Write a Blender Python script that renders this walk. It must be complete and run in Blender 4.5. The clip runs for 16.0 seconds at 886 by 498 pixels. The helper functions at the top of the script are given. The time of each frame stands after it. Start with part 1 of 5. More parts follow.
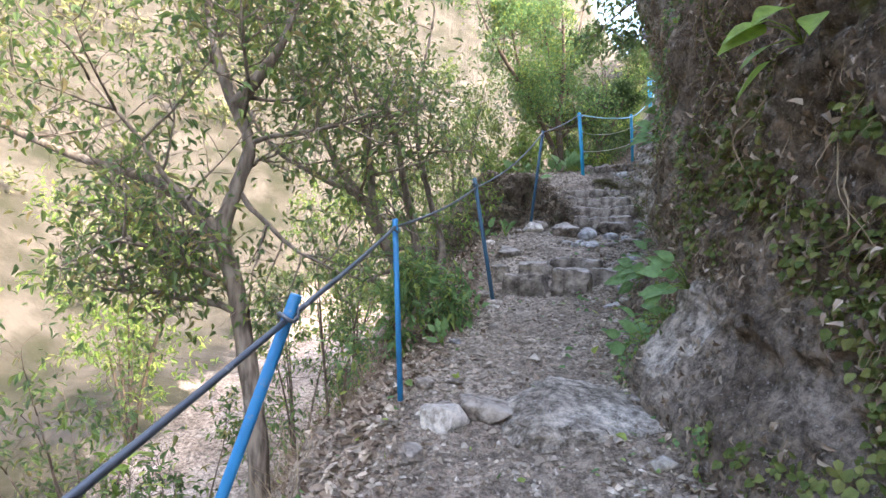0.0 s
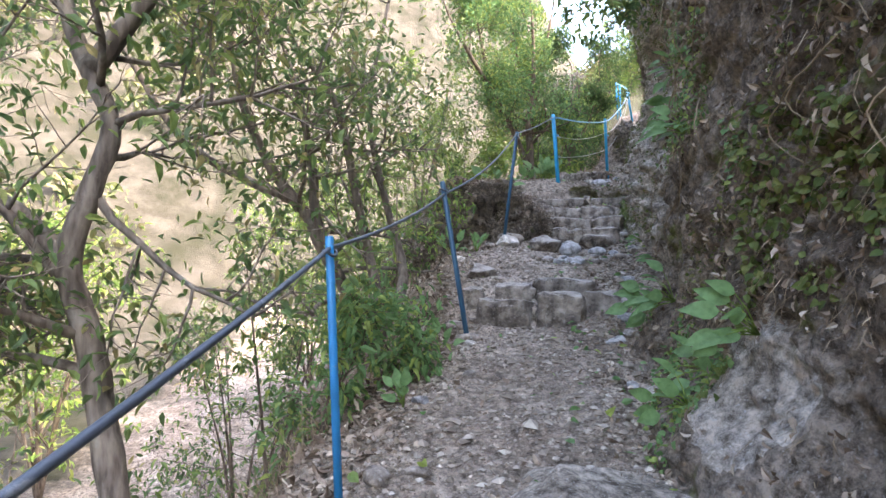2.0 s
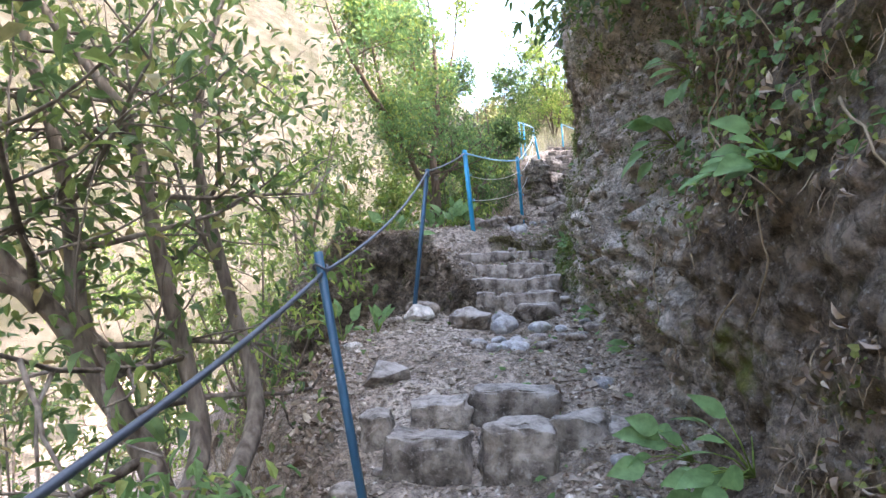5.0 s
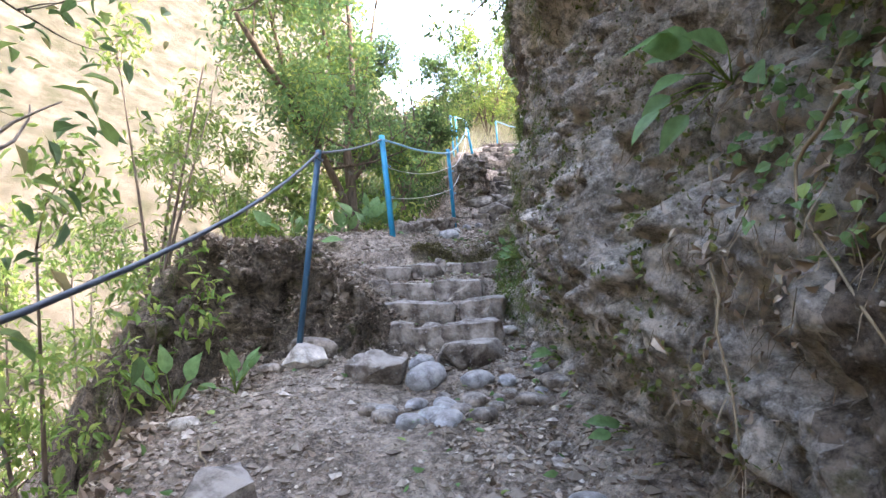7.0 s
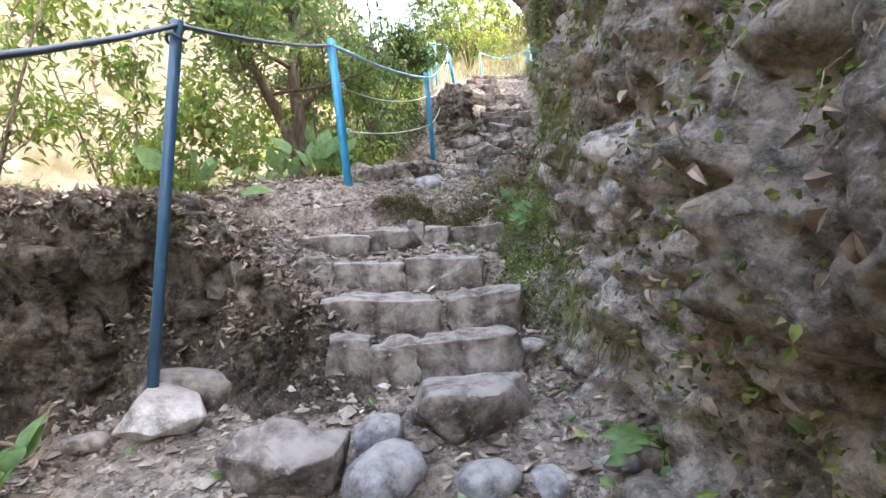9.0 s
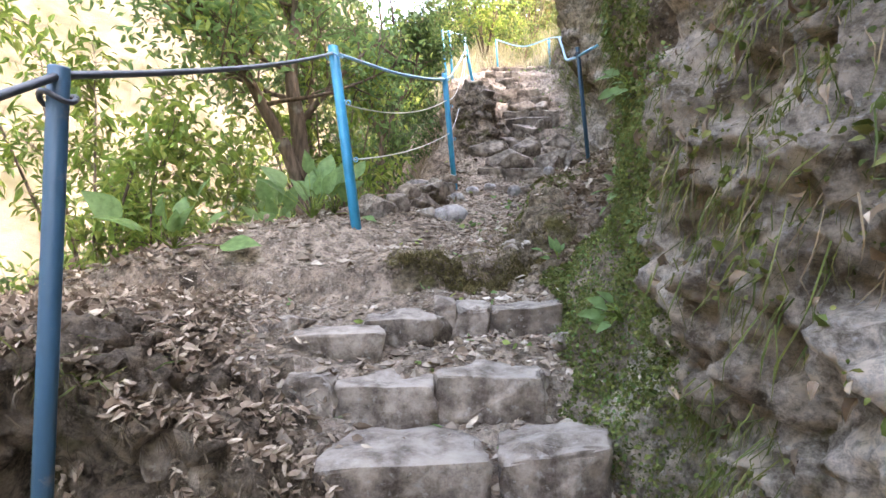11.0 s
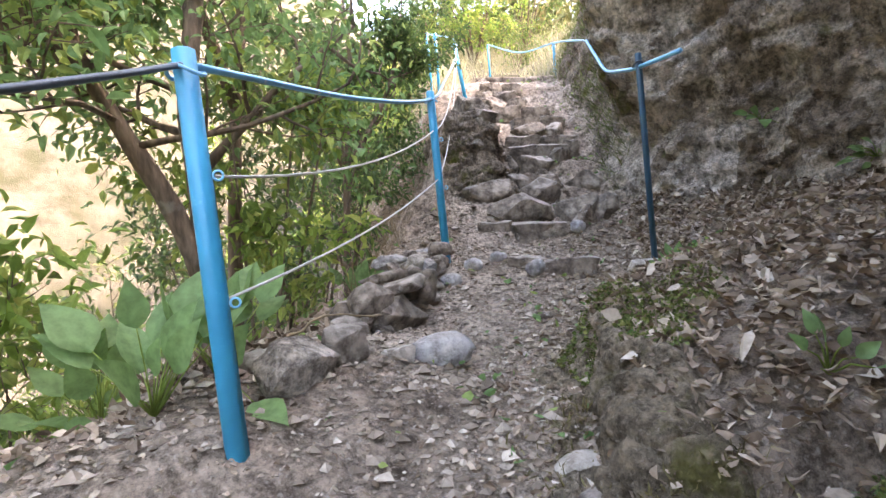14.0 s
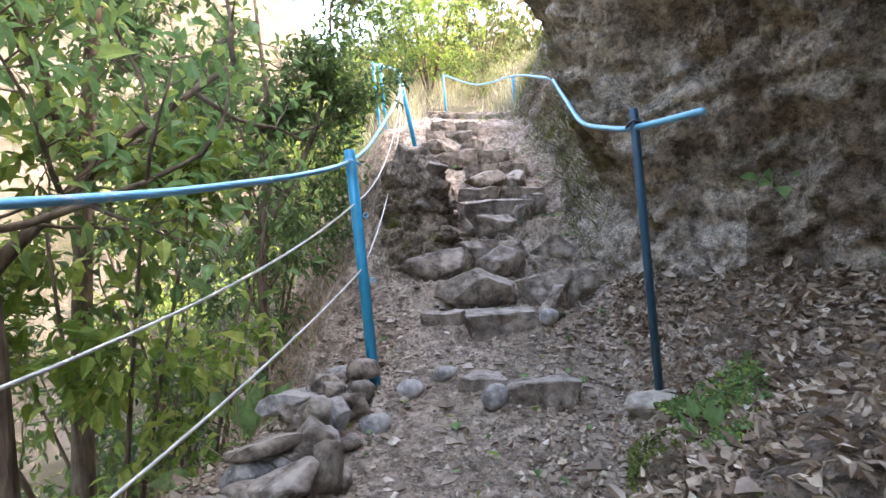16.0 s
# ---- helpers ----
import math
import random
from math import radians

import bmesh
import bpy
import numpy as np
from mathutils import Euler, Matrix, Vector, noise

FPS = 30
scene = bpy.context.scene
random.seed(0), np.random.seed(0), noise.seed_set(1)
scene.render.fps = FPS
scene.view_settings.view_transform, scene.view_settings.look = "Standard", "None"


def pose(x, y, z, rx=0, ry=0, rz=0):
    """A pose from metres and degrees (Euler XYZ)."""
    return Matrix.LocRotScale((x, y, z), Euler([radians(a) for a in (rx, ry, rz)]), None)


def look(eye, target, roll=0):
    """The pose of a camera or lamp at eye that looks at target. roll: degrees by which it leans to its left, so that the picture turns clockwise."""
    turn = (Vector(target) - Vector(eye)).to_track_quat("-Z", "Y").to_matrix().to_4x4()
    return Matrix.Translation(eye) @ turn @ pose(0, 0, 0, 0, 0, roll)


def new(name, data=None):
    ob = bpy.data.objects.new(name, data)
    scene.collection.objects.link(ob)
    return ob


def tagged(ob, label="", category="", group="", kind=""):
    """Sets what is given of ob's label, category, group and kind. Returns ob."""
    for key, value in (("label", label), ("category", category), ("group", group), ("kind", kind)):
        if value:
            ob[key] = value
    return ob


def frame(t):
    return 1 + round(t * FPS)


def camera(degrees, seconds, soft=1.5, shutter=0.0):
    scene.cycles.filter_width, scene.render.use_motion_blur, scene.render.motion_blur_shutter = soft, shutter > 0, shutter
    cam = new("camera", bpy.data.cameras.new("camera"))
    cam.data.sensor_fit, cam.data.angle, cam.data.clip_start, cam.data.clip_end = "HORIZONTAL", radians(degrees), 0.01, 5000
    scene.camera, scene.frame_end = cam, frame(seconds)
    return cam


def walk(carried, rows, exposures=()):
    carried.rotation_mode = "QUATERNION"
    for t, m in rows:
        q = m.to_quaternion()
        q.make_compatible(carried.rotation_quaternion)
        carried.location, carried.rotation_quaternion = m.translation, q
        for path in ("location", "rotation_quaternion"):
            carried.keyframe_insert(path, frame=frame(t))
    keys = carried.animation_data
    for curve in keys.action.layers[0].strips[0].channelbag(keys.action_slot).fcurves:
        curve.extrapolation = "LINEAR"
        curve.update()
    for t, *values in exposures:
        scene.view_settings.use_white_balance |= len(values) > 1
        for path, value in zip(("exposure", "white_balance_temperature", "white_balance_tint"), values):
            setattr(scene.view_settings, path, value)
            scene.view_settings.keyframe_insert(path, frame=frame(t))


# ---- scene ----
import itertools

cam = camera(78.3, 16.0)
PATH = [
    (0, (0.191, 0.19, 1.073), (0.188, 2.19, 1.036), 1.3),
    (0.5, (0.134, 0.354, 1.046), (0.166, 2.354, 1.018), 1.3),
    (1, (0.19, 0.571, 1.022), (0.246, 2.57, 0.979), 1.1),
    (1.5, (0.26, 0.931, 1.089), (0.376, 2.927, 1.05), 0.8),
    (2, (0.204, 1.271, 1.139), (0.337, 3.266, 1.144), 0.9),
    (2.5, (0.166, 1.635, 1.227), (0.335, 3.627, 1.272), 0.8),
    (3, (0.215, 1.854, 1.244), (0.472, 3.836, 1.305), 0.5),
    (3.5, (0.341, 2.171, 1.345), (0.669, 4.143, 1.411), 0.1),
    (4, (0.378, 2.394, 1.372), (0.768, 4.354, 1.459), -0.1),
    (4.5, (0.377, 2.786, 1.479), (0.817, 4.733, 1.593), -0.6),
    (4.7, (0.387, 2.898, 1.488), (0.849, 4.839, 1.625), -0.8),
    (6.8, (0.908, 4.371, 1.713), (1.63, 6.23, 1.866), -1.6),
    (7, (1.04, 4.503, 1.698), (1.772, 6.358, 1.85), -1.7),
    (7.5, (1.252, 4.855, 1.794), (2.014, 6.7, 1.922), -1.7),
    (8, (1.348, 5.363, 1.824), (2.125, 7.205, 1.904), -1.4),
    (8.5, (1.445, 5.676, 1.868), (2.233, 7.514, 1.866), -1.5),
    (9, (1.692, 6.131, 1.884), (2.496, 7.962, 1.843), -1.9),
    (9.5, (1.703, 6.504, 2.065), (2.495, 8.339, 1.984), -1.6),
    (10, (1.771, 6.743, 2.267), (2.53, 8.591, 2.168), -1.7),
    (10.2, (1.807, 6.769, 2.303), (2.563, 8.618, 2.199), -1.9),
    (12.3, (2.276, 7.778, 2.434), (3.077, 9.608, 2.34), -2.2),
    (12.5, (2.366, 7.954, 2.47), (3.168, 9.784, 2.377), -2.4),
    (13, (2.46, 8.271, 2.644), (3.256, 10.101, 2.522), -2.3),
    (13.5, (2.566, 8.625, 2.837), (3.359, 10.457, 2.71), -2.2),
    (14, (2.709, 8.783, 2.979), (3.528, 10.605, 2.894), -2.4),
    (14.5, (2.848, 8.962, 3.122), (3.697, 10.772, 3.061), -2.7),
    (15, (2.937, 9.163, 3.212), (3.799, 10.968, 3.201), -2.4),
    (15.5, (3.122, 9.365, 3.301), (4.041, 11.141, 3.304), -2.5),
    (16, (3.367, 9.694, 3.436), (4.314, 11.455, 3.427), -2.8),
]
walk(cam, [(t, look(eye, target, roll)) for t, eye, target, roll in PATH], [(0, 3.92, 7100, 13), (4.5, 4.24, 7050, 14), (7, 4.35, 7200, 15), (9, 4.7, 8150, 15), (12.5, 4.78, 8600, 18), (16, 4.52, 7800, 15)])

# ---- light ----
SUN_EL, SUN_AZ = 44.0, 118.0  # degrees above the horizon; clockwise from +y
world = bpy.data.worlds.new("world")
scene.world = world
world.use_nodes = True
wn = world.node_tree.nodes
sky = wn.new("ShaderNodeTexSky")
sky.sky_type, sky.sun_disc = "NISHITA", False
sky.sun_elevation, sky.sun_rotation = radians(SUN_EL), radians(SUN_AZ)
sky.dust_density = 3.0
wn["Background"].inputs["Strength"].default_value = 0.15
world.node_tree.links.new(sky.outputs[0], wn["Background"].inputs["Color"])
sun = new("sun", bpy.data.lights.new("sun", "SUN"))
sun.data.energy, sun.data.angle, sun.data.color = 0.95, radians(2.0), (1.0, 0.93, 0.82)
az, el = radians(SUN_AZ), radians(SUN_EL)
sun.matrix_world = look((20 * math.sin(az), 20 * math.cos(az), 20 * math.tan(el)), (0, 0, 0))

# ---- numpy noise ----
rng = np.random.default_rng(7)


def vnoise(x, y, z=0.0, seed=0):
    """Smooth value noise in -1..1."""
    x, y, z = np.broadcast_arrays(np.asarray(x, float), np.asarray(y, float), np.asarray(z, float))
    xi, yi, zi = np.floor(x).astype(np.int64), np.floor(y).astype(np.int64), np.floor(z).astype(np.int64)
    fx, fy, fz = x - xi, y - yi, z - zi
    fx, fy, fz = [f * f * (3 - 2 * f) for f in (fx, fy, fz)]

    def cell(a, b, c):
        n = (a * 374761393 + b * 668265263 + c * 2147483647 + seed * 974634777) & 0xFFFFFFFF
        n = ((n ^ (n >> 13)) * 1274126177) & 0xFFFFFFFF
        return ((n ^ (n >> 16)) & 0xFFFF) / 32767.5 - 1

    out = 0
    for dx in (0, 1):
        for dy in (0, 1):
            for dz in (0, 1):
                w = (fx if dx else 1 - fx) * (fy if dy else 1 - fy) * (fz if dz else 1 - fz)
                out = out + w * cell(xi + dx, yi + dy, zi + dz)
    return out


def fbm(x, y, z=0.0, octaves=3, seed=0):
    out, a, f = 0, 1.0, 1.0
    for k in range(octaves):
        out = out + a * vnoise(x * f, y * f, np.asarray(z) * f, seed + k)
        a, f = a * 0.5, f * 2.03
    return out


def cells(x, y, z, seed=0):
    """Broken-rock cells: each one's own value in -1..1, and how near its edge is (1 at the joint)."""
    x, y, z = np.broadcast_arrays(np.asarray(x, float), np.asarray(y, float), np.asarray(z, float))
    ix, iy, iz = np.floor(x), np.floor(y), np.floor(z)
    first, second, own = np.full(x.shape, 9.0), np.full(x.shape, 9.0), np.zeros(x.shape)
    for i, j, k in itertools.product((-1, 0, 1), repeat=3):
        a, b, c = ix + i, iy + j, iz + k
        h = np.sin(a * 127.1 + b * 311.7 + c * 74.7 + seed * 17.3) * 43758.5453
        u, v, w = h % 1.0, (h * 3.17) % 1.0, (h * 7.31) % 1.0
        d = np.sqrt((a + u - x) ** 2 + (b + v - y) ** 2 + (c + w - z) ** 2)
        near = d < first
        second = np.where(near, first, np.minimum(second, d))
        first, own = np.where(near, d, first), np.where(near, (h * 11.7) % 1.0, own)
    return own * 2 - 1, np.exp(-(second - first) / 0.09)


def step01(a, b, v):
    t = np.clip((np.asarray(v, float) - a) / (b - a), 0, 1)
    return t * t * (3 - 2 * t)


# ---- materials ----
def material(name, rough=0.9, spec=0.3):
    m = bpy.data.materials.new(name)
    m.use_nodes = True
    b = m.node_tree.nodes["Principled BSDF"]
    b.inputs["Roughness"].default_value = rough
    b.inputs["Specular IOR Level"].default_value = spec
    return m, m.node_tree.nodes, m.node_tree.links, b


def noise_node(nodes, links, scale, detail=5.0, rough=0.6, coords="Object"):
    co = nodes.new("ShaderNodeTexCoord")
    n = nodes.new("ShaderNodeTexNoise")
    n.inputs["Scale"].default_value, n.inputs["Detail"].default_value, n.inputs["Roughness"].default_value = scale, detail, rough
    links.new(co.outputs[coords], n.inputs["Vector"])
    return n.outputs["Fac"]


def ramp(nodes, links, fac, stops):
    r = nodes.new("ShaderNodeValToRGB")
    while len(r.color_ramp.elements) < len(stops):
        r.color_ramp.elements.new(0.5)
    for e, (p, c) in zip(r.color_ramp.elements, stops):
        e.position, e.color = p, (*c, 1)
    links.new(fac, r.inputs["Fac"])
    return r.outputs["Color"]


def mix(nodes, links, fac, a, b, mode="MIX"):
    n = nodes.new("ShaderNodeMix")
    n.data_type, n.blend_type = "RGBA", mode
    for sock, v in ((n.inputs[0], fac), (n.inputs[6], a), (n.inputs[7], b)):
        if isinstance(v, bpy.types.NodeSocket):
            links.new(v, sock)
        else:
            sock.default_value = v if isinstance(v, float) else (*v, 1)
    return n.outputs[2]


def bump(nodes, links, bsdf, height, strength, distance):
    b = nodes.new("ShaderNodeBump")
    b.inputs["Strength"].default_value, b.inputs["Distance"].default_value = strength, distance
    links.new(height, b.inputs["Height"])
    links.new(b.outputs[0], bsdf.inputs["Normal"])


def earth_material(name, tones, spots, moss=None, moss_at=0.6, fine=45.0, relief=0.055, dry=None):
    m, n, l, b = material(name, 0.95, 0.15)
    big = ramp(n, l, noise_node(n, l, 1.6, 4), [(0.3, tones[0]), (0.5, tones[1]), (0.72, tones[2])])
    mid = ramp(n, l, noise_node(n, l, 13.0, 12, 0.82), [(0.4, (0.32, 0.3, 0.28)), (0.49, (0.9, 0.9, 0.9)), (0.58, (1.65, 1.6, 1.55))])
    col = mix(n, l, 1.0, big, mid, "MULTIPLY")
    fleck = ramp(n, l, noise_node(n, l, fine, 3, 0.5), [(0.6, (0, 0, 0)), (0.72, (0.55, 0.55, 0.55))])
    col = mix(n, l, fleck, col, spots)
    if moss:
        where = ramp(n, l, noise_node(n, l, 2.3, 6, 0.65), [(moss_at, (0, 0, 0)), (moss_at + 0.1, (1, 1, 1))])
        green = ramp(n, l, noise_node(n, l, 30.0, 4), [(0.35, moss[0]), (0.65, moss[1])])
        col = mix(n, l, where, col, green)
    if dry:
        # the far slopes and the trail's top are dry grassland
        co = n.new("ShaderNodeTexCoord")
        masks = []
        for weights, offset in (((-1.0, 0.0), -6.5), ((0.4, 1.0), -23.0)):
            dot = n.new("ShaderNodeVectorMath")
            dot.operation = "DOT_PRODUCT"
            l.new(co.outputs["Object"], dot.inputs[0])
            dot.inputs[1].default_value = (*weights, 0)
            wave = n.new("ShaderNodeMath")
            wave.operation = "MULTIPLY_ADD"
            l.new(noise_node(n, l, 0.6, 5, 0.65), wave.inputs[0])
            wave.inputs[1].default_value = 6.0
            l.new(dot.outputs["Value"], wave.inputs[2])
            cut = n.new("ShaderNodeMath")
            cut.operation, cut.use_clamp = "ADD", True
            l.new(wave.outputs[0], cut.inputs[0])
            cut.inputs[1].default_value = offset - 2.0
            masks.append(cut.outputs[0])
        both = n.new("ShaderNodeMath")
        both.operation = "MAXIMUM"
        l.new(masks[0], both.inputs[0])
        l.new(masks[1], both.inputs[1])
        straw = ramp(n, l, noise_node(n, l, 0.5, 6, 0.7), [(0.38, dry[0]), (0.5, dry[1]), (0.62, dry[2])])
        col = mix(n, l, both.outputs[0], col, straw)
    l.new(col, b.inputs["Base Color"])
    clod = n.new("ShaderNodeTexVoronoi")
    clod.inputs["Scale"].default_value = 42.0
    co = n.new("ShaderNodeTexCoord")
    l.new(co.outputs["Object"], clod.inputs["Vector"])
    add = n.new("ShaderNodeMath")
    add.operation = "MULTIPLY_ADD"
    l.new(clod.outputs["Distance"], add.inputs[0])
    add.inputs[1].default_value = -0.45
    l.new(noise_node(n, l, 22.0, 10, 0.82), add.inputs[2])
    bump(n, l, b, add.outputs[0], 0.9, relief)
    return m


def leaf_material(name, stops, translucent=0.5, rough=0.55, spec=0.3):
    m, n, l, b = material(name, rough, spec)
    geo = n.new("ShaderNodeNewGeometry")
    tone = ramp(n, l, geo.outputs["Random Per Island"], stops)
    patch = ramp(n, l, noise_node(n, l, 25.0, 3), [(0.35, (0.75, 0.75, 0.7)), (0.65, (1.15, 1.15, 1.1))])
    tone = mix(n, l, 1.0, tone, patch, "MULTIPLY")
    l.new(tone, b.inputs["Base Color"])
    if translucent:
        t = n.new("ShaderNodeBsdfTranslucent")
        l.new(tone, t.inputs["Color"])
        s = n.new("ShaderNodeMixShader")
        s.inputs[0].default_value = translucent
        l.new(b.outputs[0], s.inputs[1])
        l.new(t.outputs[0], s.inputs[2])
        l.new(s.outputs[0], n["Material Output"].inputs["Surface"])
    return m


def stone_material(name, tones, veins=(0.42, 0.4, 0.37), scale=6.0):
    m, n, l, b = material(name, 0.88, 0.25)
    info = n.new("ShaderNodeObjectInfo")
    shade = ramp(n, l, info.outputs["Random"], [(0.0, (0.72, 0.7, 0.68)), (0.5, (1, 0.97, 0.93)), (1.0, (1.22, 1.2, 1.18))])
    base = ramp(n, l, noise_node(n, l, scale, 8, 0.7), [(0.39, tones[0]), (0.51, tones[1]), (0.62, tones[2])])
    col = mix(n, l, 1.0, base, shade, "MULTIPLY")
    grime = ramp(n, l, noise_node(n, l, 11.0, 12, 0.82), [(0.4, (0.55, 0.52, 0.49)), (0.49, (1.0, 1.0, 1.0)), (0.58, (1.35, 1.33, 1.3))])
    col = mix(n, l, 1.0, col, grime, "MULTIPLY")
    fleck = ramp(n, l, noise_node(n, l, 38.0, 5, 0.6), [(0.58, (0, 0, 0)), (0.7, (0.8, 0.8, 0.8))])
    col = mix(n, l, fleck, col, veins)
    # upward-facing surfaces blend towards pale beige, broken up by noise; sides stay darker
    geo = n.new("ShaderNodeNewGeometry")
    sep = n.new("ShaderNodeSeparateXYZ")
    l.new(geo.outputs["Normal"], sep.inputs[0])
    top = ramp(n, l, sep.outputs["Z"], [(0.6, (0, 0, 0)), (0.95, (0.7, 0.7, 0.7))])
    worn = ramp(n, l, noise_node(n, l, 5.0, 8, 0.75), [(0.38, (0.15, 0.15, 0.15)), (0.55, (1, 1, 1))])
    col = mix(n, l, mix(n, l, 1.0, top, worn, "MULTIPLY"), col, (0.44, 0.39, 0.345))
    l.new(col, b.inputs["Base Color"])
    bump(n, l, b, noise_node(n, l, 20.0, 12, 0.8), 0.85, 0.035)
    return m


def paint_material(name, colour, worn, rough=0.45, metal=0.0):
    m, n, l, b = material(name, rough, 0.5)
    chip = ramp(n, l, noise_node(n, l, 16.0, 6, 0.7), [(0.6, (0, 0, 0)), (0.68, (1, 1, 1))])
    tint = ramp(n, l, noise_node(n, l, 4.0, 3), [(0.3, tuple(c * 0.8 for c in colour)), (0.7, tuple(min(1, c * 1.15) for c in colour))])
    l.new(mix(n, l, chip, tint, worn), b.inputs["Base Color"])
    b.inputs["Metallic"].default_value = metal
    bump(n, l, b, noise_node(n, l, 60.0, 4), 0.25, 0.004)
    return m


def bark_material(name, a, c):
    m, n, l, b = material(name, 0.9, 0.2)
    co = n.new("ShaderNodeTexCoord")
    mp = n.new("ShaderNodeMapping")
    mp.inputs["Scale"].default_value = (1, 1, 0.25)
    l.new(co.outputs["Object"], mp.inputs["Vector"])
    t = n.new("ShaderNodeTexNoise")
    t.inputs["Scale"].default_value, t.inputs["Detail"].default_value = 26.0, 6
    l.new(mp.outputs[0], t.inputs["Vector"])
    col = ramp(n, l, t.outputs["Fac"], [(0.35, a), (0.65, c)])
    lichen = ramp(n, l, noise_node(n, l, 7.0, 5, 0.6), [(0.6, (0, 0, 0)), (0.72, (0.5, 0.5, 0.5))])
    l.new(mix(n, l, lichen, col, (0.25, 0.24, 0.21)), b.inputs["Base Color"])
    bump(n, l, b, t.outputs["Fac"], 0.8, 0.02)
    return m


M_GROUND = earth_material("trail_soil", ((0.165, 0.128, 0.1), (0.28, 0.226, 0.182), (0.38, 0.32, 0.268)), (0.5, 0.45, 0.4), ((0.08, 0.085, 0.03), (0.16, 0.145, 0.055)), 0.68, dry=((0.034, 0.034, 0.02), (0.06, 0.053, 0.04), (0.095, 0.083, 0.067)))
M_CLIFF = earth_material("cliff_rock", ((0.088, 0.065, 0.049), (0.172, 0.138, 0.108), (0.29, 0.247, 0.208)), (0.44, 0.41, 0.38), ((0.07, 0.08, 0.015), (0.15, 0.15, 0.045)), 0.58, 60.0)
M_HUMUS = earth_material("dark_humus", ((0.065, 0.051, 0.038), (0.135, 0.107, 0.082), (0.225, 0.183, 0.145)), (0.36, 0.3, 0.24), ((0.06, 0.065, 0.02), (0.11, 0.105, 0.04)), 0.6, 60.0, 0.08)
M_BANK = earth_material("mossy_earth", ((0.1, 0.08, 0.056), (0.2, 0.163, 0.12), (0.32, 0.27, 0.21)), (0.42, 0.36, 0.29), ((0.08, 0.078, 0.025), (0.16, 0.145, 0.055)), 0.57, 60.0, 0.07)
M_ROCK = earth_material("grey_rock", ((0.185, 0.155, 0.127), (0.345, 0.3, 0.255), (0.52, 0.475, 0.428)), (0.62, 0.6, 0.58), ((0.1, 0.11, 0.03), (0.18, 0.18, 0.06)), 0.64, 60.0)
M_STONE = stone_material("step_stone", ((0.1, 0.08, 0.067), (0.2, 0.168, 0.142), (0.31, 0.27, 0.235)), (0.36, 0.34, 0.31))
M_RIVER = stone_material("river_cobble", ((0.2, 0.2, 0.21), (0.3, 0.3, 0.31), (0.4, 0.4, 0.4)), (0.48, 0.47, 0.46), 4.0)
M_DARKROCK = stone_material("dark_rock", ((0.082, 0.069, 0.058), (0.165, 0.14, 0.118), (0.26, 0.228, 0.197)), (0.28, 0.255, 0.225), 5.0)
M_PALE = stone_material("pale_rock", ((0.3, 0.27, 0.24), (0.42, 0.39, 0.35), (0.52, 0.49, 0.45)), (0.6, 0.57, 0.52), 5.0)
M_BLUE = paint_material("blue_paint", (0.008, 0.15, 0.33), (0.12, 0.16, 0.22))
M_CYAN = paint_material("bright_blue_paint", (0.003, 0.25, 0.44), (0.03, 0.3, 0.46))
M_NAVY = paint_material("navy_paint", (0.02, 0.075, 0.13), (0.08, 0.1, 0.13))
M_CABLE = paint_material("dark_cable", (0.035, 0.045, 0.06), (0.12, 0.13, 0.14), 0.5)
M_PIPE = paint_material("pale_blue_hose", (0.12, 0.4, 0.62), (0.55, 0.62, 0.66), 0.3)
M_WIRE = paint_material("pale_wire", (0.4, 0.4, 0.38), (0.6, 0.58, 0.54), 0.45)
M_BARK = bark_material("grey_bark", (0.07, 0.055, 0.045), (0.19, 0.16, 0.13))
M_DARKBARK = bark_material("brown_bark", (0.06, 0.045, 0.035), (0.16, 0.12, 0.09))
M_LEAF = leaf_material("tree_leaves", [(0.0, (0.06, 0.1, 0.04)), (0.45, (0.1, 0.16, 0.055)), (0.8, (0.19, 0.25, 0.07)), (1.0, (0.28, 0.22, 0.11))])
M_DEEP = leaf_material("deep_green_leaves", [(0.0, (0.045, 0.085, 0.035)), (0.6, (0.08, 0.14, 0.05)), (1.0, (0.13, 0.2, 0.065))])
M_FRESH = leaf_material("fresh_leaves", [(0.0, (0.11, 0.18, 0.045)), (0.5, (0.18, 0.28, 0.06)), (1.0, (0.34, 0.38, 0.11))])
M_BROAD = leaf_material("broad_leaves", [(0.0, (0.1, 0.19, 0.07)), (0.6, (0.16, 0.27, 0.11)), (1.0, (0.32, 0.38, 0.1))])
M_LITTER = leaf_material("dead_leaves", [(0.0, (0.1, 0.072, 0.055)), (0.4, (0.2, 0.15, 0.118)), (0.8, (0.31, 0.245, 0.2)), (1.0, (0.5, 0.42, 0.35))], 0.1, 0.9, 0.05)
M_PALELEAF = leaf_material("bleached_leaves", [(0.0, (0.2, 0.155, 0.125)), (0.6, (0.36, 0.3, 0.26)), (1.0, (0.58, 0.52, 0.46))], 0.15, 0.9, 0.05)
M_ROOT = leaf_material("dry_roots", [(0.0, (0.12, 0.085, 0.055)), (0.6, (0.22, 0.165, 0.11)), (1.0, (0.36, 0.28, 0.2))], 0.0, 0.9)
M_HUMUSROOT = leaf_material("mound_root_mat", [(0.0, (0.055, 0.042, 0.03)), (0.7, (0.12, 0.095, 0.07)), (1.0, (0.26, 0.21, 0.16))], 0.0, 0.9, 0.05)
M_MOSS = leaf_material("moss", [(0.0, (0.05, 0.075, 0.018)), (0.5, (0.1, 0.13, 0.035)), (1.0, (0.18, 0.19, 0.065))], 0.3, 0.8)
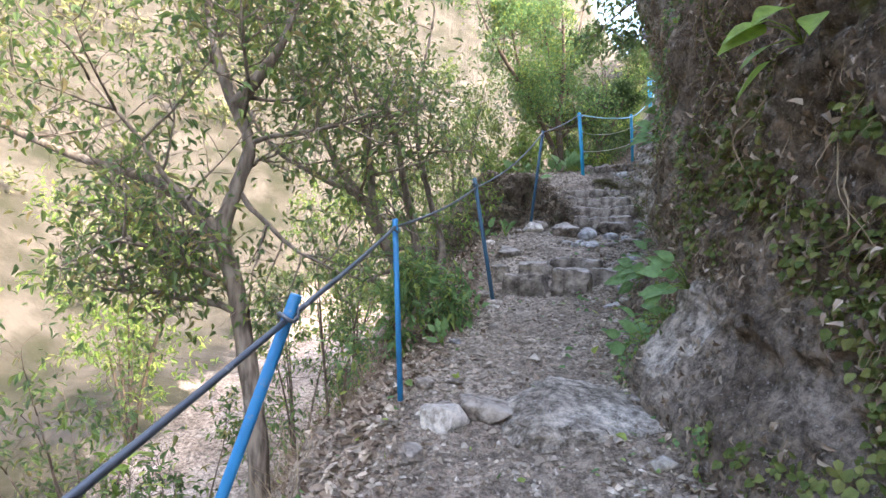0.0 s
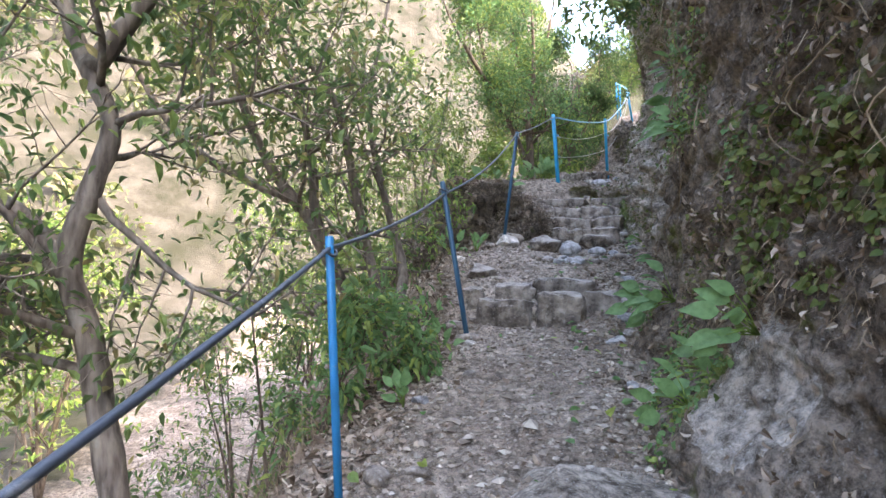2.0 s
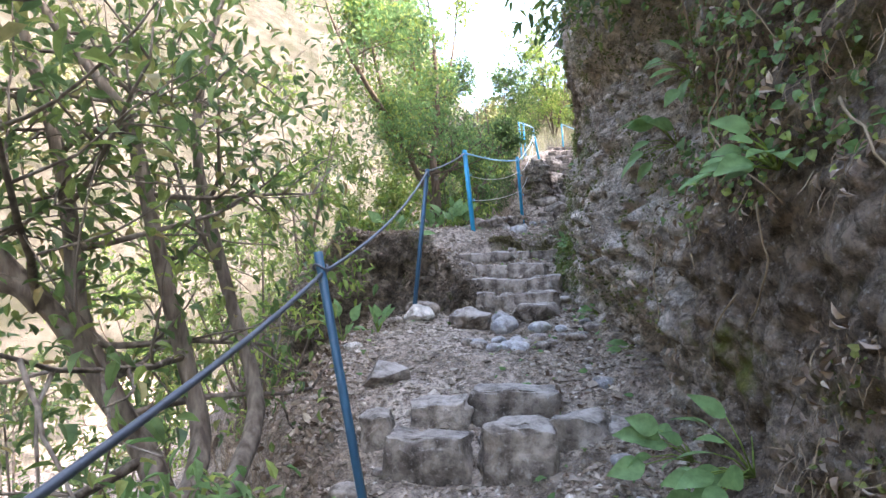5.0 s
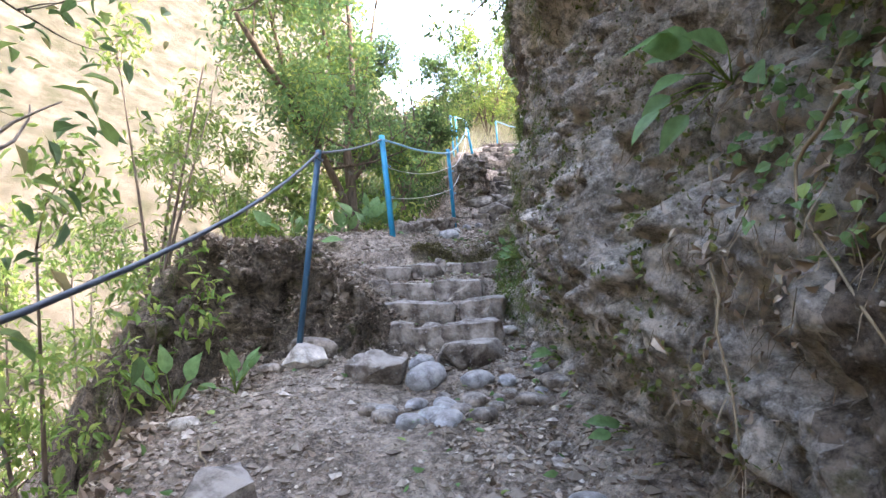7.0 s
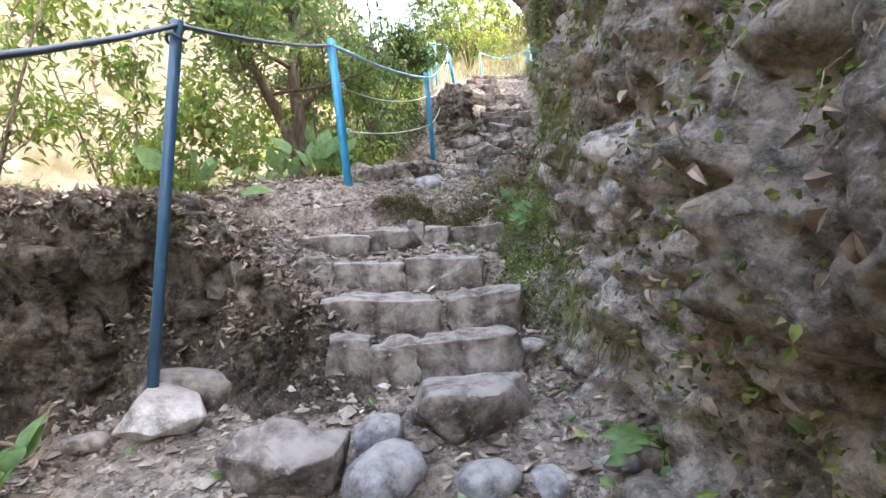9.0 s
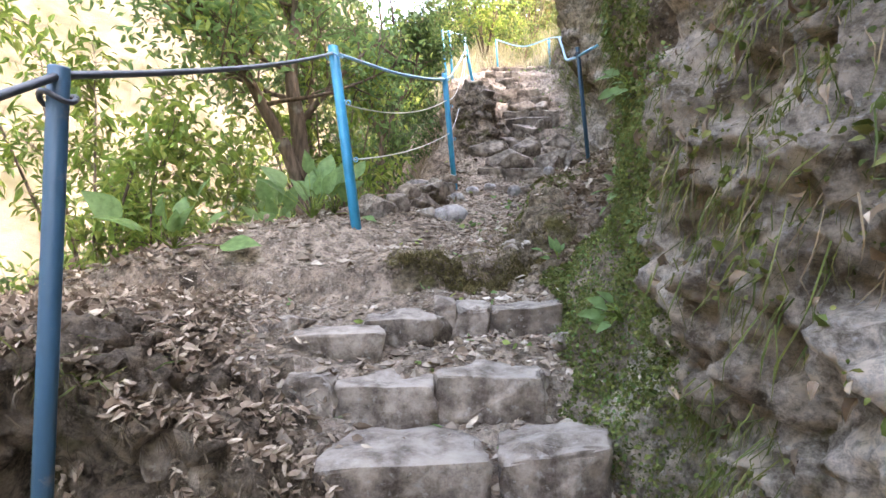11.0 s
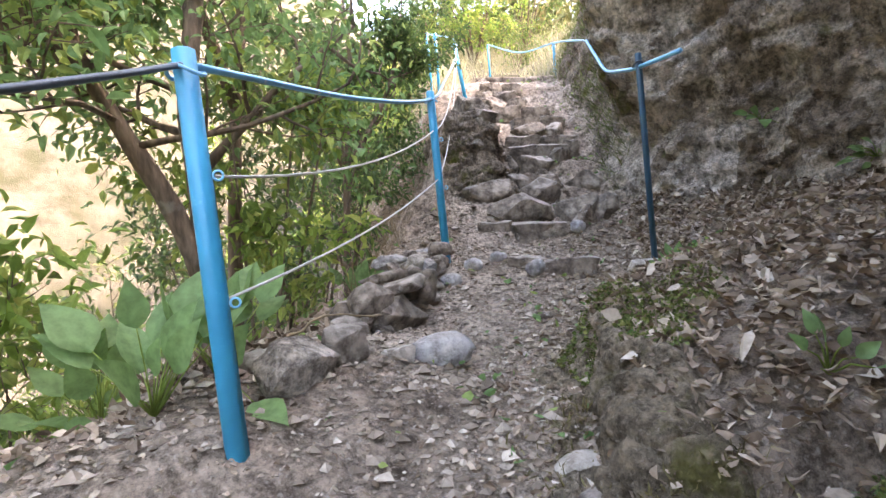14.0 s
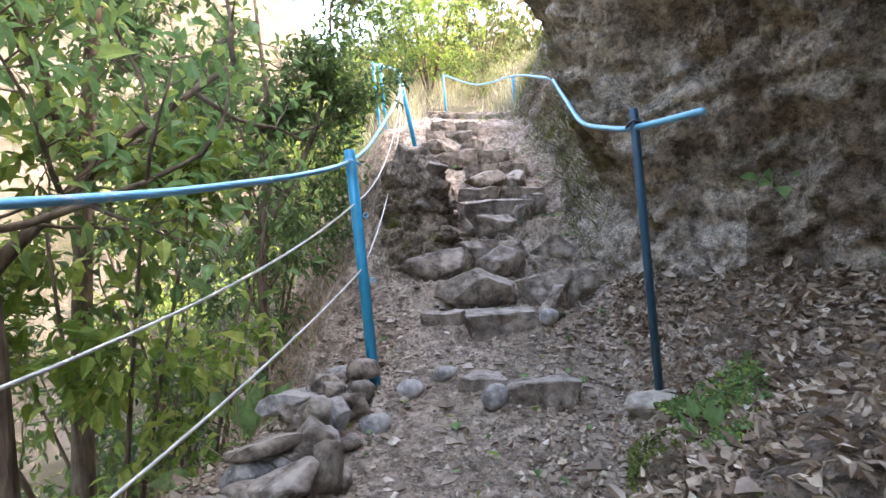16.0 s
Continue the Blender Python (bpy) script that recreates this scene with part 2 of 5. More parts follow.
M_BROWNMOSS = leaf_material("brown_moss", [(0.0, (0.07, 0.06, 0.025)), (0.5, (0.14, 0.12, 0.055)), (1.0, (0.23, 0.195, 0.1))], 0.2, 0.9)
M_SCRUB = leaf_material("hill_scrub", [(0.0, (0.08, 0.1, 0.04)), (0.6, (0.15, 0.16, 0.07)), (1.0, (0.24, 0.21, 0.12))], 0.2, 0.9)
M_CHIPS = leaf_material("stone_chips", [(0.0, (0.12, 0.095, 0.078)), (0.55, (0.21, 0.172, 0.145)), (0.9, (0.31, 0.265, 0.23)), (1.0, (0.42, 0.37, 0.33))], 0.0, 0.9, 0.1)
M_STRAW = leaf_material("dry_grass", [(0.0, (0.19, 0.175, 0.12)), (0.6, (0.31, 0.29, 0.215)), (1.0, (0.2, 0.23, 0.11))], 0.3, 0.8)


# ---- mesh helpers ----
def mesh_object(name, verts, faces, mat, parent=None, label="", smooth=True):
    me = bpy.data.meshes.new(name)
    me.from_pydata(np.asarray(verts).tolist() if isinstance(verts, np.ndarray) else verts, [], faces.tolist() if isinstance(faces, np.ndarray) else faces)
    me.materials.append(mat)
    me.polygons.foreach_set("use_smooth", [smooth] * len(me.polygons))
    me.update()
    ob = new(name, me)
    ob.parent = parent
    if label:
        ob["label"] = label
    return ob


def thing(name, at, label, category, group="", kind=""):
    ob = new(name)
    ob.location = at
    ob.empty_display_size = 0.1
    return tagged(ob, label, category, group, kind)


class Tubes:
    """Collects tapered tubes into one mesh."""

    def __init__(self, sides=7):
        self.v, self.f, self.sides = [], [], sides

    def add(self, pts, radii, flat=1.0, spin=0.0):
        pts = [Vector(p) for p in pts]
        side = Vector((1, 0.13, 0.07))
        first = len(self.v)
        for i, p in enumerate(pts):
            t = (pts[min(i + 1, len(pts) - 1)] - pts[max(i - 1, 0)]).normalized()
            a = (side - t * side.dot(t))
            a = a.normalized() if a.length > 1e-4 else t.orthogonal().normalized()
            side, c = a, t.cross(a)
            for k in range(self.sides):
                w = 2 * math.pi * k / self.sides + spin
                self.v.append(tuple(p + (a * math.cos(w) + c * math.sin(w) * flat) * radii[i]))
        s = self.sides
        for i in range(len(pts) - 1):
            for k in range(s):
                b, d = first + i * s, first + (i + 1) * s
                self.f.append((b + k, b + (k + 1) % s, d + (k + 1) % s, d + k))
        self.f.append(tuple(first + k for k in reversed(range(s))))
        self.f.append(tuple(first + (len(pts) - 1) * s + k for k in range(s)))

    def make(self, name, mat, parent=None, label="", origin=(0, 0, 0)):
        v = np.array(self.v) - np.array(origin)
        return mesh_object(name, v, self.f, mat, parent, label)


def smooth_line(pts, per=6):
    """A Catmull-Rom line through the points."""
    p = [np.array(q, float) for q in pts]
    p = [2 * p[0] - p[1], *p, 2 * p[-1] - p[-2]]
    out = []
    for i in range(1, len(p) - 2):
        for k in range(per):
            t = k / per
            out.append(0.5 * (2 * p[i] + (p[i + 1] - p[i - 1]) * t + (2 * p[i - 1] - 5 * p[i] + 4 * p[i + 1] - p[i + 2]) * t * t + (3 * p[i] - p[i - 1] - 3 * p[i + 1] + p[i + 2]) * t ** 3))
    return np.array([*out, p[-2]])


def unit(v):
    return v / np.maximum(np.linalg.norm(v, axis=-1, keepdims=True), 1e-9)


def leaf_arrays(pos, way, up, length, width, fold=0.25, curl=0.2):
    """Folded pointed leaves: two bent halves, eight corners each."""
    n, curl = len(pos), np.reshape(curl, (-1, 1))
    way, length, width = unit(way), np.reshape(length, (-1, 1)), np.reshape(width, (-1, 1))
    side = unit(np.cross(way, up))
    nor = np.cross(side, way)
    mid = pos + way * length * 0.45
    tip = pos + way * length - nor * length * curl
    lift = nor * width * np.reshape(fold, (-1, 1))
    q = [pos, mid - nor * length * curl * 0.1, tip, pos + way * length * 0.3 + side * width * 0.5 + lift, pos + way * length * 0.68 + side * width * 0.36 + lift - nor * length * curl * 0.4,
         pos + way * length * 0.3 - side * width * 0.5 + lift, pos + way * length * 0.68 - side * width * 0.36 + lift - nor * length * curl * 0.4]
    v = np.stack(q, 1).reshape(-1, 3)
    base = (np.arange(n) * 7)[:, None]
    f = np.concatenate([base + np.array(t) for t in ((0, 3, 1), (3, 4, 1), (4, 2, 1), (0, 1, 5), (5, 1, 6), (6, 1, 2))])
    return v, f


def leaves(name, pos, way, up, length, width, mat, parent=None, label="", fold=0.25, curl=0.2, origin=(0, 0, 0)):
    v, f = leaf_arrays(np.asarray(pos) - np.array(origin), np.asarray(way), np.asarray(up), length, width, fold, curl)
    return mesh_object(name, v, f, mat, parent, label, smooth=False)


# ---- ground: heights along the trail, q = y + 0.4 x ----
LOW = [(-6, -1.15), (0, -0.38), (3.3, 0.04), (5.1, 0.34), (6.42, 0.48), (6.58, 0.66), (6.85, 0.7), (7.0, 0.82), (8.35, 1.09), (8.5, 1.12), (8.85, 1.2),
       (9.36, 1.27), (9.43, 1.41), (9.58, 1.44), (9.66, 1.57), (9.91, 1.61), (9.98, 1.73), (10.12, 1.78), (10.2, 1.82), (10.46, 1.84), (10.53, 1.92), (10.95, 1.96), (11.0, 2.13),
       (11.5, 2.2), (11.8, 2.24), (12.5, 2.31), (13.2, 2.46), (13.95, 2.58), (14.15, 2.66), (14.78, 2.78), (14.95, 2.93)]
FLIGHT = ((15.28, 3.17), (15.58, 3.34), (15.8, 3.45), (16.17, 3.66), (16.49, 3.83), (16.78, 4.0), (17.11, 4.18), (17.38, 4.32), (17.77, 4.54), (18.06, 4.7), (18.44, 4.91), (18.78, 5.1))
UPPER, below = [], 2.95
for q, top in FLIGHT:
    UPPER += [(q + 0.07, below + 0.01), (q + 0.13, top - 0.04)]
    below = top - 0.03
TOP = [(19.5, 5.25), (21, 5.6), (24.4, 6.5), (29, 8.2), (45, 13.2), (80, 25.0), (400, 90.0)]
PROFILE = np.array(LOW + UPPER + TOP)
LEFT = np.array([(-8, -0.5), (0, -0.3), (3.4, -0.12), (5.8, 0.55), (6.5, 0.6), (7.7, 0.62), (8.35, 0.8), (8.75, 1.02), (9.2, 1.18), (9.42, 0.9), (9.65, 0.75), (10.2, 0.7), (11, 1.3), (11.6, 2.25), (12.2, 2.7),
                 (13, 3.3), (14.3, 4.3), (15, 4.65), (15.9, 5.2), (16.9, 5.75), (18.1, 6.2), (20, 7.0), (24, 8.4), (60, 20)])
RIGHT = np.array([(-8, 1.1), (0, 1.15), (3.5, 1.3), (6.35, 2.05), (8.5, 2.75), (9.5, 3.2), (10.4, 3.4), (11.2, 3.6), (11.5, 3.72), (11.85, 3.9), (12.2, 4.08), (12.5, 4.16), (12.74, 4.5), (13.05, 4.82), (13.5, 5.17), (14.3, 5.7),
                  (15, 6.05), (15.9, 6.5), (16.9, 7.0), (18.1, 7.5), (20, 8.4), (24, 10.2), (60, 26)])
FACE = [(1.45, -7), (1.5, -3), (1.52, 0), (1.55, 2), (1.65, 3.3), (1.9, 4.6), (2.28, 5.7), (2.6, 6.6), (2.86, 7.4), (3.16, 8.1), (3.5, 8.75), (3.85, 9.2), (4.5, 9.35), (5.3, 9.4),
        (6.2, 9.7), (6.85, 10.4), (7.05, 11.2), (6.9, 11.9), (6.55, 12.65), (6.85, 13.4), (7.3, 14.4), (7.9, 15.6), (8.8, 16.8), (10.6, 18.2), (14.4, 20.5)]


def ground_height(x, y):
    x, y = np.asarray(x, float), np.asarray(y, float)
    q = y + 0.4 * x
    wob = 0.1 * vnoise(x * 2.1, y * 2.1, 3)
    slant = 0.38 * np.clip(x - 2.85, 0, 0.9) * step01(10.55, 10.9, q) * step01(12.0, 11.6, q)  # the mossy ledge runs aslant
    z = np.interp(q - slant + 0.05 * vnoise(x * 3.3, y * 3.3, 9), PROFILE[:, 0], PROFILE[:, 1])
    z = z + 0.13 * np.clip((x - 0.9) / 1.2, 0, 1) * step01(5.0, 6.0, q) * step01(6.62, 6.45, q)
    # earth mound that the steps cut through
    mound = 2.06 - 0.25 * step01(0.95, 0.45, x) + 0.07 * fbm(x * 2.2, y * 2.2, 5, 3)
    on = step01(9.18, 9.5, q + 0.16 * fbm(x * 3, y * 3, 2, 3)) * (1 - step01(1.5, 2.4, x + 0.16 * fbm(x * 4, y * 4, 1, 2))) * (1 - step01(10.4, 11.0, q))
    z = np.where(z < mound, z + (mound - z) * on, z)
    # earth bank that the upper steps are cut beside
    side = np.interp(q, [15.5, 16.2, 16.5, 16.8, 17.1, 17.5], [5.45, 5.74, 5.86, 6.06, 6.28, 6.5])
    cut = 4.08 + 0.1 * fbm(x * 2.5, y * 2.5, 8, 2)
    on = step01(15.66, 15.9, q + 0.1 * fbm(x * 4, y * 4, 6, 2)) * step01(0.0, -0.14, x - side) * step01(4.85, 5.15, x) * step01(17.5, 17.0, q)
    z = np.where(z < cut, z + (cut - z) * on, z)
    rim = np.interp(q, LEFT[:, 0], LEFT[:, 1])
    z = z + 0.16 * step01(0.95, 0.4, x - rim) * step01(10.9, 11.4, q) * step01(13.2, 12.4, q)
    # drop on the valley side
    d = np.maximum(0, np.interp(q, LEFT[:, 0], LEFT[:, 1]) + wob - x)
    z = z - 0.35 * d - 1.35 * np.maximum(0, d - 0.35) + 0.12 * fbm(x, y, 4, 3) * np.minimum(1, d)
    z = z - 0.75 * step01(0.02, 0.3, d) * step01(7.4, 8.1, q) * step01(9.5, 9.25, q)
    floor = -4.6 + 0.25 * fbm(x * 0.5, y * 0.5, 1, 3) + 0.12 * np.maximum(0, y)
    gap = step01(-22, -8, np.degrees(np.arctan2(1.0 - x, np.maximum(y - 4, 0.1))))
    far = np.maximum(0, np.maximum(-x - 11 - 1.5 * vnoise(y * 0.1, 0.5), (-0.5 * x + 0.87 * y - 24) * (0.2 + 0.8 * gap)))
    hill = floor + np.minimum(0.85 * far, 34 + 0.4 * far) * (1 + 0.12 * fbm(x * 0.06, y * 0.06, 2, 3))
    z = np.maximum(z, hill)
    # litter bank under the cliff and the hill above it
    b = np.maximum(0, x + wob * 0.6 - np.interp(q, RIGHT[:, 0], RIGHT[:, 1]))
    bank = 0.1 * step01(0, 0.14, b) + np.minimum(0.38 * np.maximum(0, b - 0.1), 0.8)
    bank = bank + 0.15 * step01(0.0, 0.15, b) * step01(11.3, 11.7, q) * step01(13.2, 12.8, q) * step01(8.9, 9.5, y)
    z = z + bank * np.where(q > 15.5, 1.2, 1.0)
    fx = np.interp(y, [p[1] for p in FACE[:11]] + [9.45, 10, 11, 12, 12.8, 13.4, 14.4, 15.6, 16.8, 20, 60], [p[0] for p in FACE[:11]] + [6.5, 7.2, 7.4, 7.2, 6.8, 7.0, 7.4, 8.0, 9.0, 13, 40])
    back = np.maximum(0, x - fx - 0.9)
    z = z + np.minimum(3.2 * back, 5.2 + 0.5 * back) * np.interp(y, [12.6, 13.4, 16.5, 25], [1.0, 0.6, 0.4, 0.15])
    rough = 0.035 * fbm(x * 2.7, y * 2.7, 0, 3) + 0.012 * fbm(x * 13, y * 13, 0, 2)
    return z + rough


def spread(lo, hi, step, far, grow=1.16):
    mid = list(np.arange(lo, hi, step))
    a, s, left = lo, step, []
    while a > -far:
        s *= grow
        a -= s
        left.append(a)
    b, s, right = mid[-1], step, []
    while b < far:
        s *= grow
        b += s
        right.append(b)
    return np.array(left[::-1] + mid + right)


GX, GY = spread(-1.6, 7.6, 0.045, 420), spread(0.3, 17.0, 0.045, 420)
GXX, GYY = np.meshgrid(GX, GY)
GZ = ground_height(GXX, GYY)


def ground_z(x, y):
    """Height of the ground sheet between its corners."""
    x, y = np.asarray(x, float), np.asarray(y, float)
    i, j = np.clip(np.searchsorted(GX, x) - 1, 0, len(GX) - 2), np.clip(np.searchsorted(GY, y) - 1, 0, len(GY) - 2)
    u, v = (x - GX[i]) / (GX[i + 1] - GX[i]), (y - GY[j]) / (GY[j + 1] - GY[j])
    return (GZ[j, i] * (1 - u) + GZ[j, i + 1] * u) * (1 - v) + (GZ[j + 1, i] * (1 - u) + GZ[j + 1, i + 1] * u) * v


def grid_faces(rows, cols):
    k = (np.arange(rows - 1)[:, None] * cols + np.arange(cols - 1)[None]).ravel()
    return np.stack([k, k + 1, k + cols + 1, k + cols], 1)


face_q = GYY + 0.4 * GXX
lip = step01(1.55, 1.95, GZ) * step01(9.75, 9.45, face_q) * step01(8.9, 9.2, face_q) * step01(2.2, 1.9, GXX) * step01(0.3, 0.8, GXX)
lip = lip * (0.2 + 0.2 * fbm(GXX * 3.5, GYY * 3.5, GZ * 3, 2, 81))
dent = step01(9.15, 9.25, face_q) * step01(9.6, 9.5, face_q) * step01(2.2, 2.0, GXX) * 0.12 * fbm(GXX * 8, GYY * 6, GZ * 6, 3, 83)
LIP, DENT = 0.3 * lip, lip + dent


def mound_surface(x, y):
    """A point on the mound, broken lip included."""
    i, j = np.clip(np.searchsorted(GX, x) - 1, 0, len(GX) - 2), np.clip(np.searchsorted(GY, y) - 1, 0, len(GY) - 2)
    return np.stack([x - LIP[j, i], y - DENT[j, i], ground_z(x, y) - LIP[j, i] / 3], 1)


ground = mesh_object("ground", np.stack([GXX - 0.3 * lip, GYY - lip - dent, GZ - 0.1 * lip], -1).reshape(-1, 3), grid_faces(len(GY), len(GX)), M_GROUND)


def crust(name, xx, yy, nq, thick, mat, label, seed, wide=0.25, scale=1.0):
    """A crumbling skin over a steep cut: follows the ground, evenly spaced up the face, lumpy and jointed."""
    nx, fine = xx.shape
    p = mound_surface(xx.ravel(), yy.ravel()).reshape(nx, fine, 3)
    run_up = np.concatenate([np.zeros((nx, 1)), np.cumsum(np.linalg.norm(np.diff(p, axis=1), axis=2), 1)], 1)
    q = np.stack([np.stack([np.interp(np.linspace(0, run_up[i, -1], nq), run_up[i], p[i, :, k]) for k in range(3)], 1) for i in range(nx)])
    for _ in range(5):
        q[1:-1, 1:-1] = (q[1:-1, 1:-1] * 2 + q[:-2, 1:-1] + q[2:, 1:-1] + q[1:-1, :-2] + q[1:-1, 2:]) / 6
    way = unit(np.cross(np.gradient(q, axis=0), np.gradient(q, axis=1)))
    X, Y, Z = q[..., 0], q[..., 1], q[..., 2]
    lump, joint = cells((X * 5 + 0.4 * fbm(X * 6, Y * 6, Z * 6, 2, seed)) * scale, Y * 5 * scale, Z * 7 * scale, seed)
    grain, seam = cells(X * 16, Y * 16, Z * 18, seed + 1)
    d = thick * (0.5 + 0.55 * fbm(X * 2.6, Y * 2.6, Z * 3.2, 3, seed + 2) + 0.35 * lump - 0.55 * joint + 0.2 * grain - 0.2 * seam + 0.25 * fbm(X * 24, Y * 24, Z * 24, 2, seed + 3))
    u, v = np.linspace(0, 1, nx)[:, None], np.linspace(0, 1, nq)[None]
    rim = np.minimum(np.minimum(u, 1 - u) / wide, np.minimum(v, 1 - v) / wide).clip(0, 1)
    q = q + way * (d * rim - 0.05 * (1 - rim) ** 2)[..., None]
    return tagged(mesh_object(name, q.reshape(-1, 3), grid_faces(nx, nq), mat), label, "earth", kind="structure")


tagged(ground, "brown trail soil with grit and litter on a steep slope", "ground", kind="structure")

humus = step01(9.0, 9.15, face_q) * step01(10.9, 10.4, face_q + 0.5 * fbm(GXX * 4, GYY * 4, 0, 3, 87)) * step01(2.4, 1.9, GXX + 0.5 * fbm(GXX * 5, GYY * 5, 0, 3, 85)) * step01(-0.6, 0.0, GXX)
ground.data.materials.append(M_HUMUS)
ground.data.polygons.foreach_set("material_index", (humus[:-1, :-1].ravel() > 0.5).astype(np.int32))

cx, cq = np.meshgrid(np.linspace(0.05, 2.3, 230), np.linspace(8.95, 10.0, 160), indexing="ij")
crust("earth_mound", cx, cq - 0.4 * cx, 120, 0.085, M_HUMUS, "dark crumbling earth mound with a broken undercut face", 201, 0.12, 1.3)
cq, cb = np.meshgrid(np.linspace(13.35, 10.7, 190), np.linspace(-0.16, 0.36, 120), indexing="ij")
cx = np.interp(cq, RIGHT[:, 0], RIGHT[:, 1]) + cb
crust("earth_bank", cx, cq - 0.4 * cx, 60, 0.055, M_BANK, "mossy earth bank beside the trail under the cliff", 211, 0.16, 1.4)
cx, cq = np.meshgrid(np.linspace(2.68, 3.8, 110), np.linspace(10.82, 11.2, 80), indexing="ij")
cq = cq + 0.38 * np.clip(cx - 2.85, 0, 0.9)
crust("earth_ledge", cx, cq - 0.4 * cx, 40, 0.03, M_BANK, "low mossy earthen ledge across the trail", 221, 0.2, 1.6)
cx, cq = np.meshgrid(np.linspace(4.95, 6.2, 120), np.linspace(15.5, 16.35, 140), indexing="ij")
crust("earth_cut", cx, cq - 0.4 * cx, 80, 0.1, M_CLIFF, "dark stony earth bank beside the upper steps", 231, 0.12, 1.0)
# ---- cliff beside the trail ----
line = smooth_line(FACE, 12)
run = np.r_[0, np.cumsum(np.linalg.norm(np.diff(line, axis=0), axis=1))]
CU = np.concatenate([np.arange(0, 7.8, 0.06), np.arange(7.8, 17.6, 0.02), np.arange(17.6, run[-1], 0.036)])
CP = np.stack([np.interp(CU, run, line[:, 0]), np.interp(CU, run, line[:, 1])], 1)
tang = unit(np.gradient(CP, axis=0))
kernel = np.ones(23) / 23
tang = unit(np.stack([np.convolve(np.pad(tang[:, k], 11, mode="edge"), kernel, "valid") for k in (0, 1)], 1))
CN = np.stack([-tang[:, 1], tang[:, 0]], 1)  # towards the trail
CH = np.interp(CP[:, 1], [12.8, 13.7, 15, 17], [5.8, 2.7, 2.1, 1.3])
foot = ground_z(CP[:, 0] + CN[:, 0] * 0.1, CP[:, 1] + CN[:, 1] * 0.1)
foot = np.convolve(np.pad(foot, 12, mode="edge"), np.ones(25) / 25, "valid") - 0.35
NV = 290
VV = (np.linspace(0, 1, NV) ** 1.25)[None] * CH[:, None]
YY, UU = np.repeat(CP[:, 1:2], NV, 1), np.repeat(CU[:, None], NV, 1)
H = VV - 0.35
u_cave = np.interp(9.0, line[:, 1], run)
rock = step01(4.7, 5.6, YY) * (1 - step01(8.0, 8.6, YY)) * (UU < u_cave + 0.5)
cave = step01(u_cave + 0.4, u_cave + 1.6, UU) * (1 - step01(12.9, 13.9, YY))
bank = step01(13.0, 14.2, YY)
soil = 1 - np.clip(rock + cave + bank, 0, 1)
off = soil * (0.28 * step01(0.45, -0.1, H) - 0.03 * H + 0.12 * step01(1.6, 2.4, H))
off = off + rock * (-0.1 * step01(0.72, 0.25, H) + 0.06 * step01(0.5, 0.9, H) - 0.27 * step01(1.0, 1.9, H) + 0.24 * step01(2.1, 2.8, H))
off = off + cave * (0.12 * step01(0.5, -0.1, H) + 0.3 * step01(0.5, 1.2, H) + 0.55 * step01(1.2, 2.6, H))
off = off + bank * (-0.32 * np.maximum(0, H))
X3, Y3, Z3 = np.repeat(CP[:, 0:1], NV, 1), YY, foot[:, None] + VV
big = fbm(X3 * 1.1, Y3 * 1.1, Z3 * 1.1, 2, 11)
mid = fbm(X3 * 3.4, Y3 * 3.4, Z3 * 3.0, 3, 21)
crack = 1 - np.abs(fbm(X3 * 2.3, Y3 * 2.3, Z3 * 2.0, 3, 31))
small = fbm(X3 * 15, Y3 * 15, Z3 * 15, 2, 41)
pits = np.maximum(0, (1 - cave) * fbm(X3 * 5.5, Y3 * 5.5, Z3 * 8.0, 2, 51) + cave * fbm(X3 * 6.0, Y3 * 6.0, Z3 * 4.0, 2, 53) - 0.25)
slabs = np.floor((Z3 + 0.25 * big) * 5.0 + 1.5 * vnoise(X3 * 1.3, Y3 * 1.3, Z3, 61))
ledge = vnoise(slabs * 7.3, X3 * 2.0 + Y3 * 2.0, 0, 71)
billow = np.abs(fbm(X3 * 3.1, Y3 * 3.1, Z3 * 3.6, 2, 91)) - 0.35
lumps = (1 - cave) * np.abs(fbm(X3 * 8.5, Y3 * 8.5, Z3 * 9.0, 2, 93)) + cave * np.abs(fbm(X3 * 8.0, Y3 * 8.0, Z3 * 3.5, 2, 94)) - 0.35
relief = 0.1 * big + (0.055 + 0.03 * rock) * mid - 0.05 * (rock + 0.4 * cave) * np.maximum(0, crack - 0.8) / 0.2 + (0.024 + 0.01 * rock + 0.025 * cave) * small + (0.009 + 0.008 * rock + 0.008 * cave) * fbm(X3 * 30, Y3 * 30, Z3 * 30, 2, 43) - 0.13 * pits * (0.5 + 0.3 * rock + 0.8 * cave) + 0.01 * rock * ledge + (0.02 * rock + 0.07 * cave + 0.05) * billow + (0.01 * rock + 0.035) * lumps + 0.2 * cave * (np.abs(fbm(X3 * 1.6, Y3 * 1.6, Z3 * 0.55, 2, 95)) - 0.3)
chunk, joint = cells(X3 * 3.3 + 0.6 * mid, Y3 * 3.3 + 0.6 * mid, Z3 * 2.6 + 0.5 * big, 5)
knob, seam = cells(X3 * 11 + 0.8 * mid, Y3 * 11, Z3 * 9 + 0.8 * mid, 9)
relief = relief + (0.03 * rock + 0.012 * soil + 0.015 * cave) * chunk - (0.035 * rock + 0.02 * soil + 0.02 * cave) * joint + (0.006 * rock + 0.014) * knob - (0.012 * rock + 0.012) * seam
off = off + relief * (0.75 + 0.35 * rock)
CX, CY = X3 + CN[:, 0:1] * off, Y3 + CN[:, 1:2] * off
CZ = Z3 + 0.04 * mid
NU = len(CU)
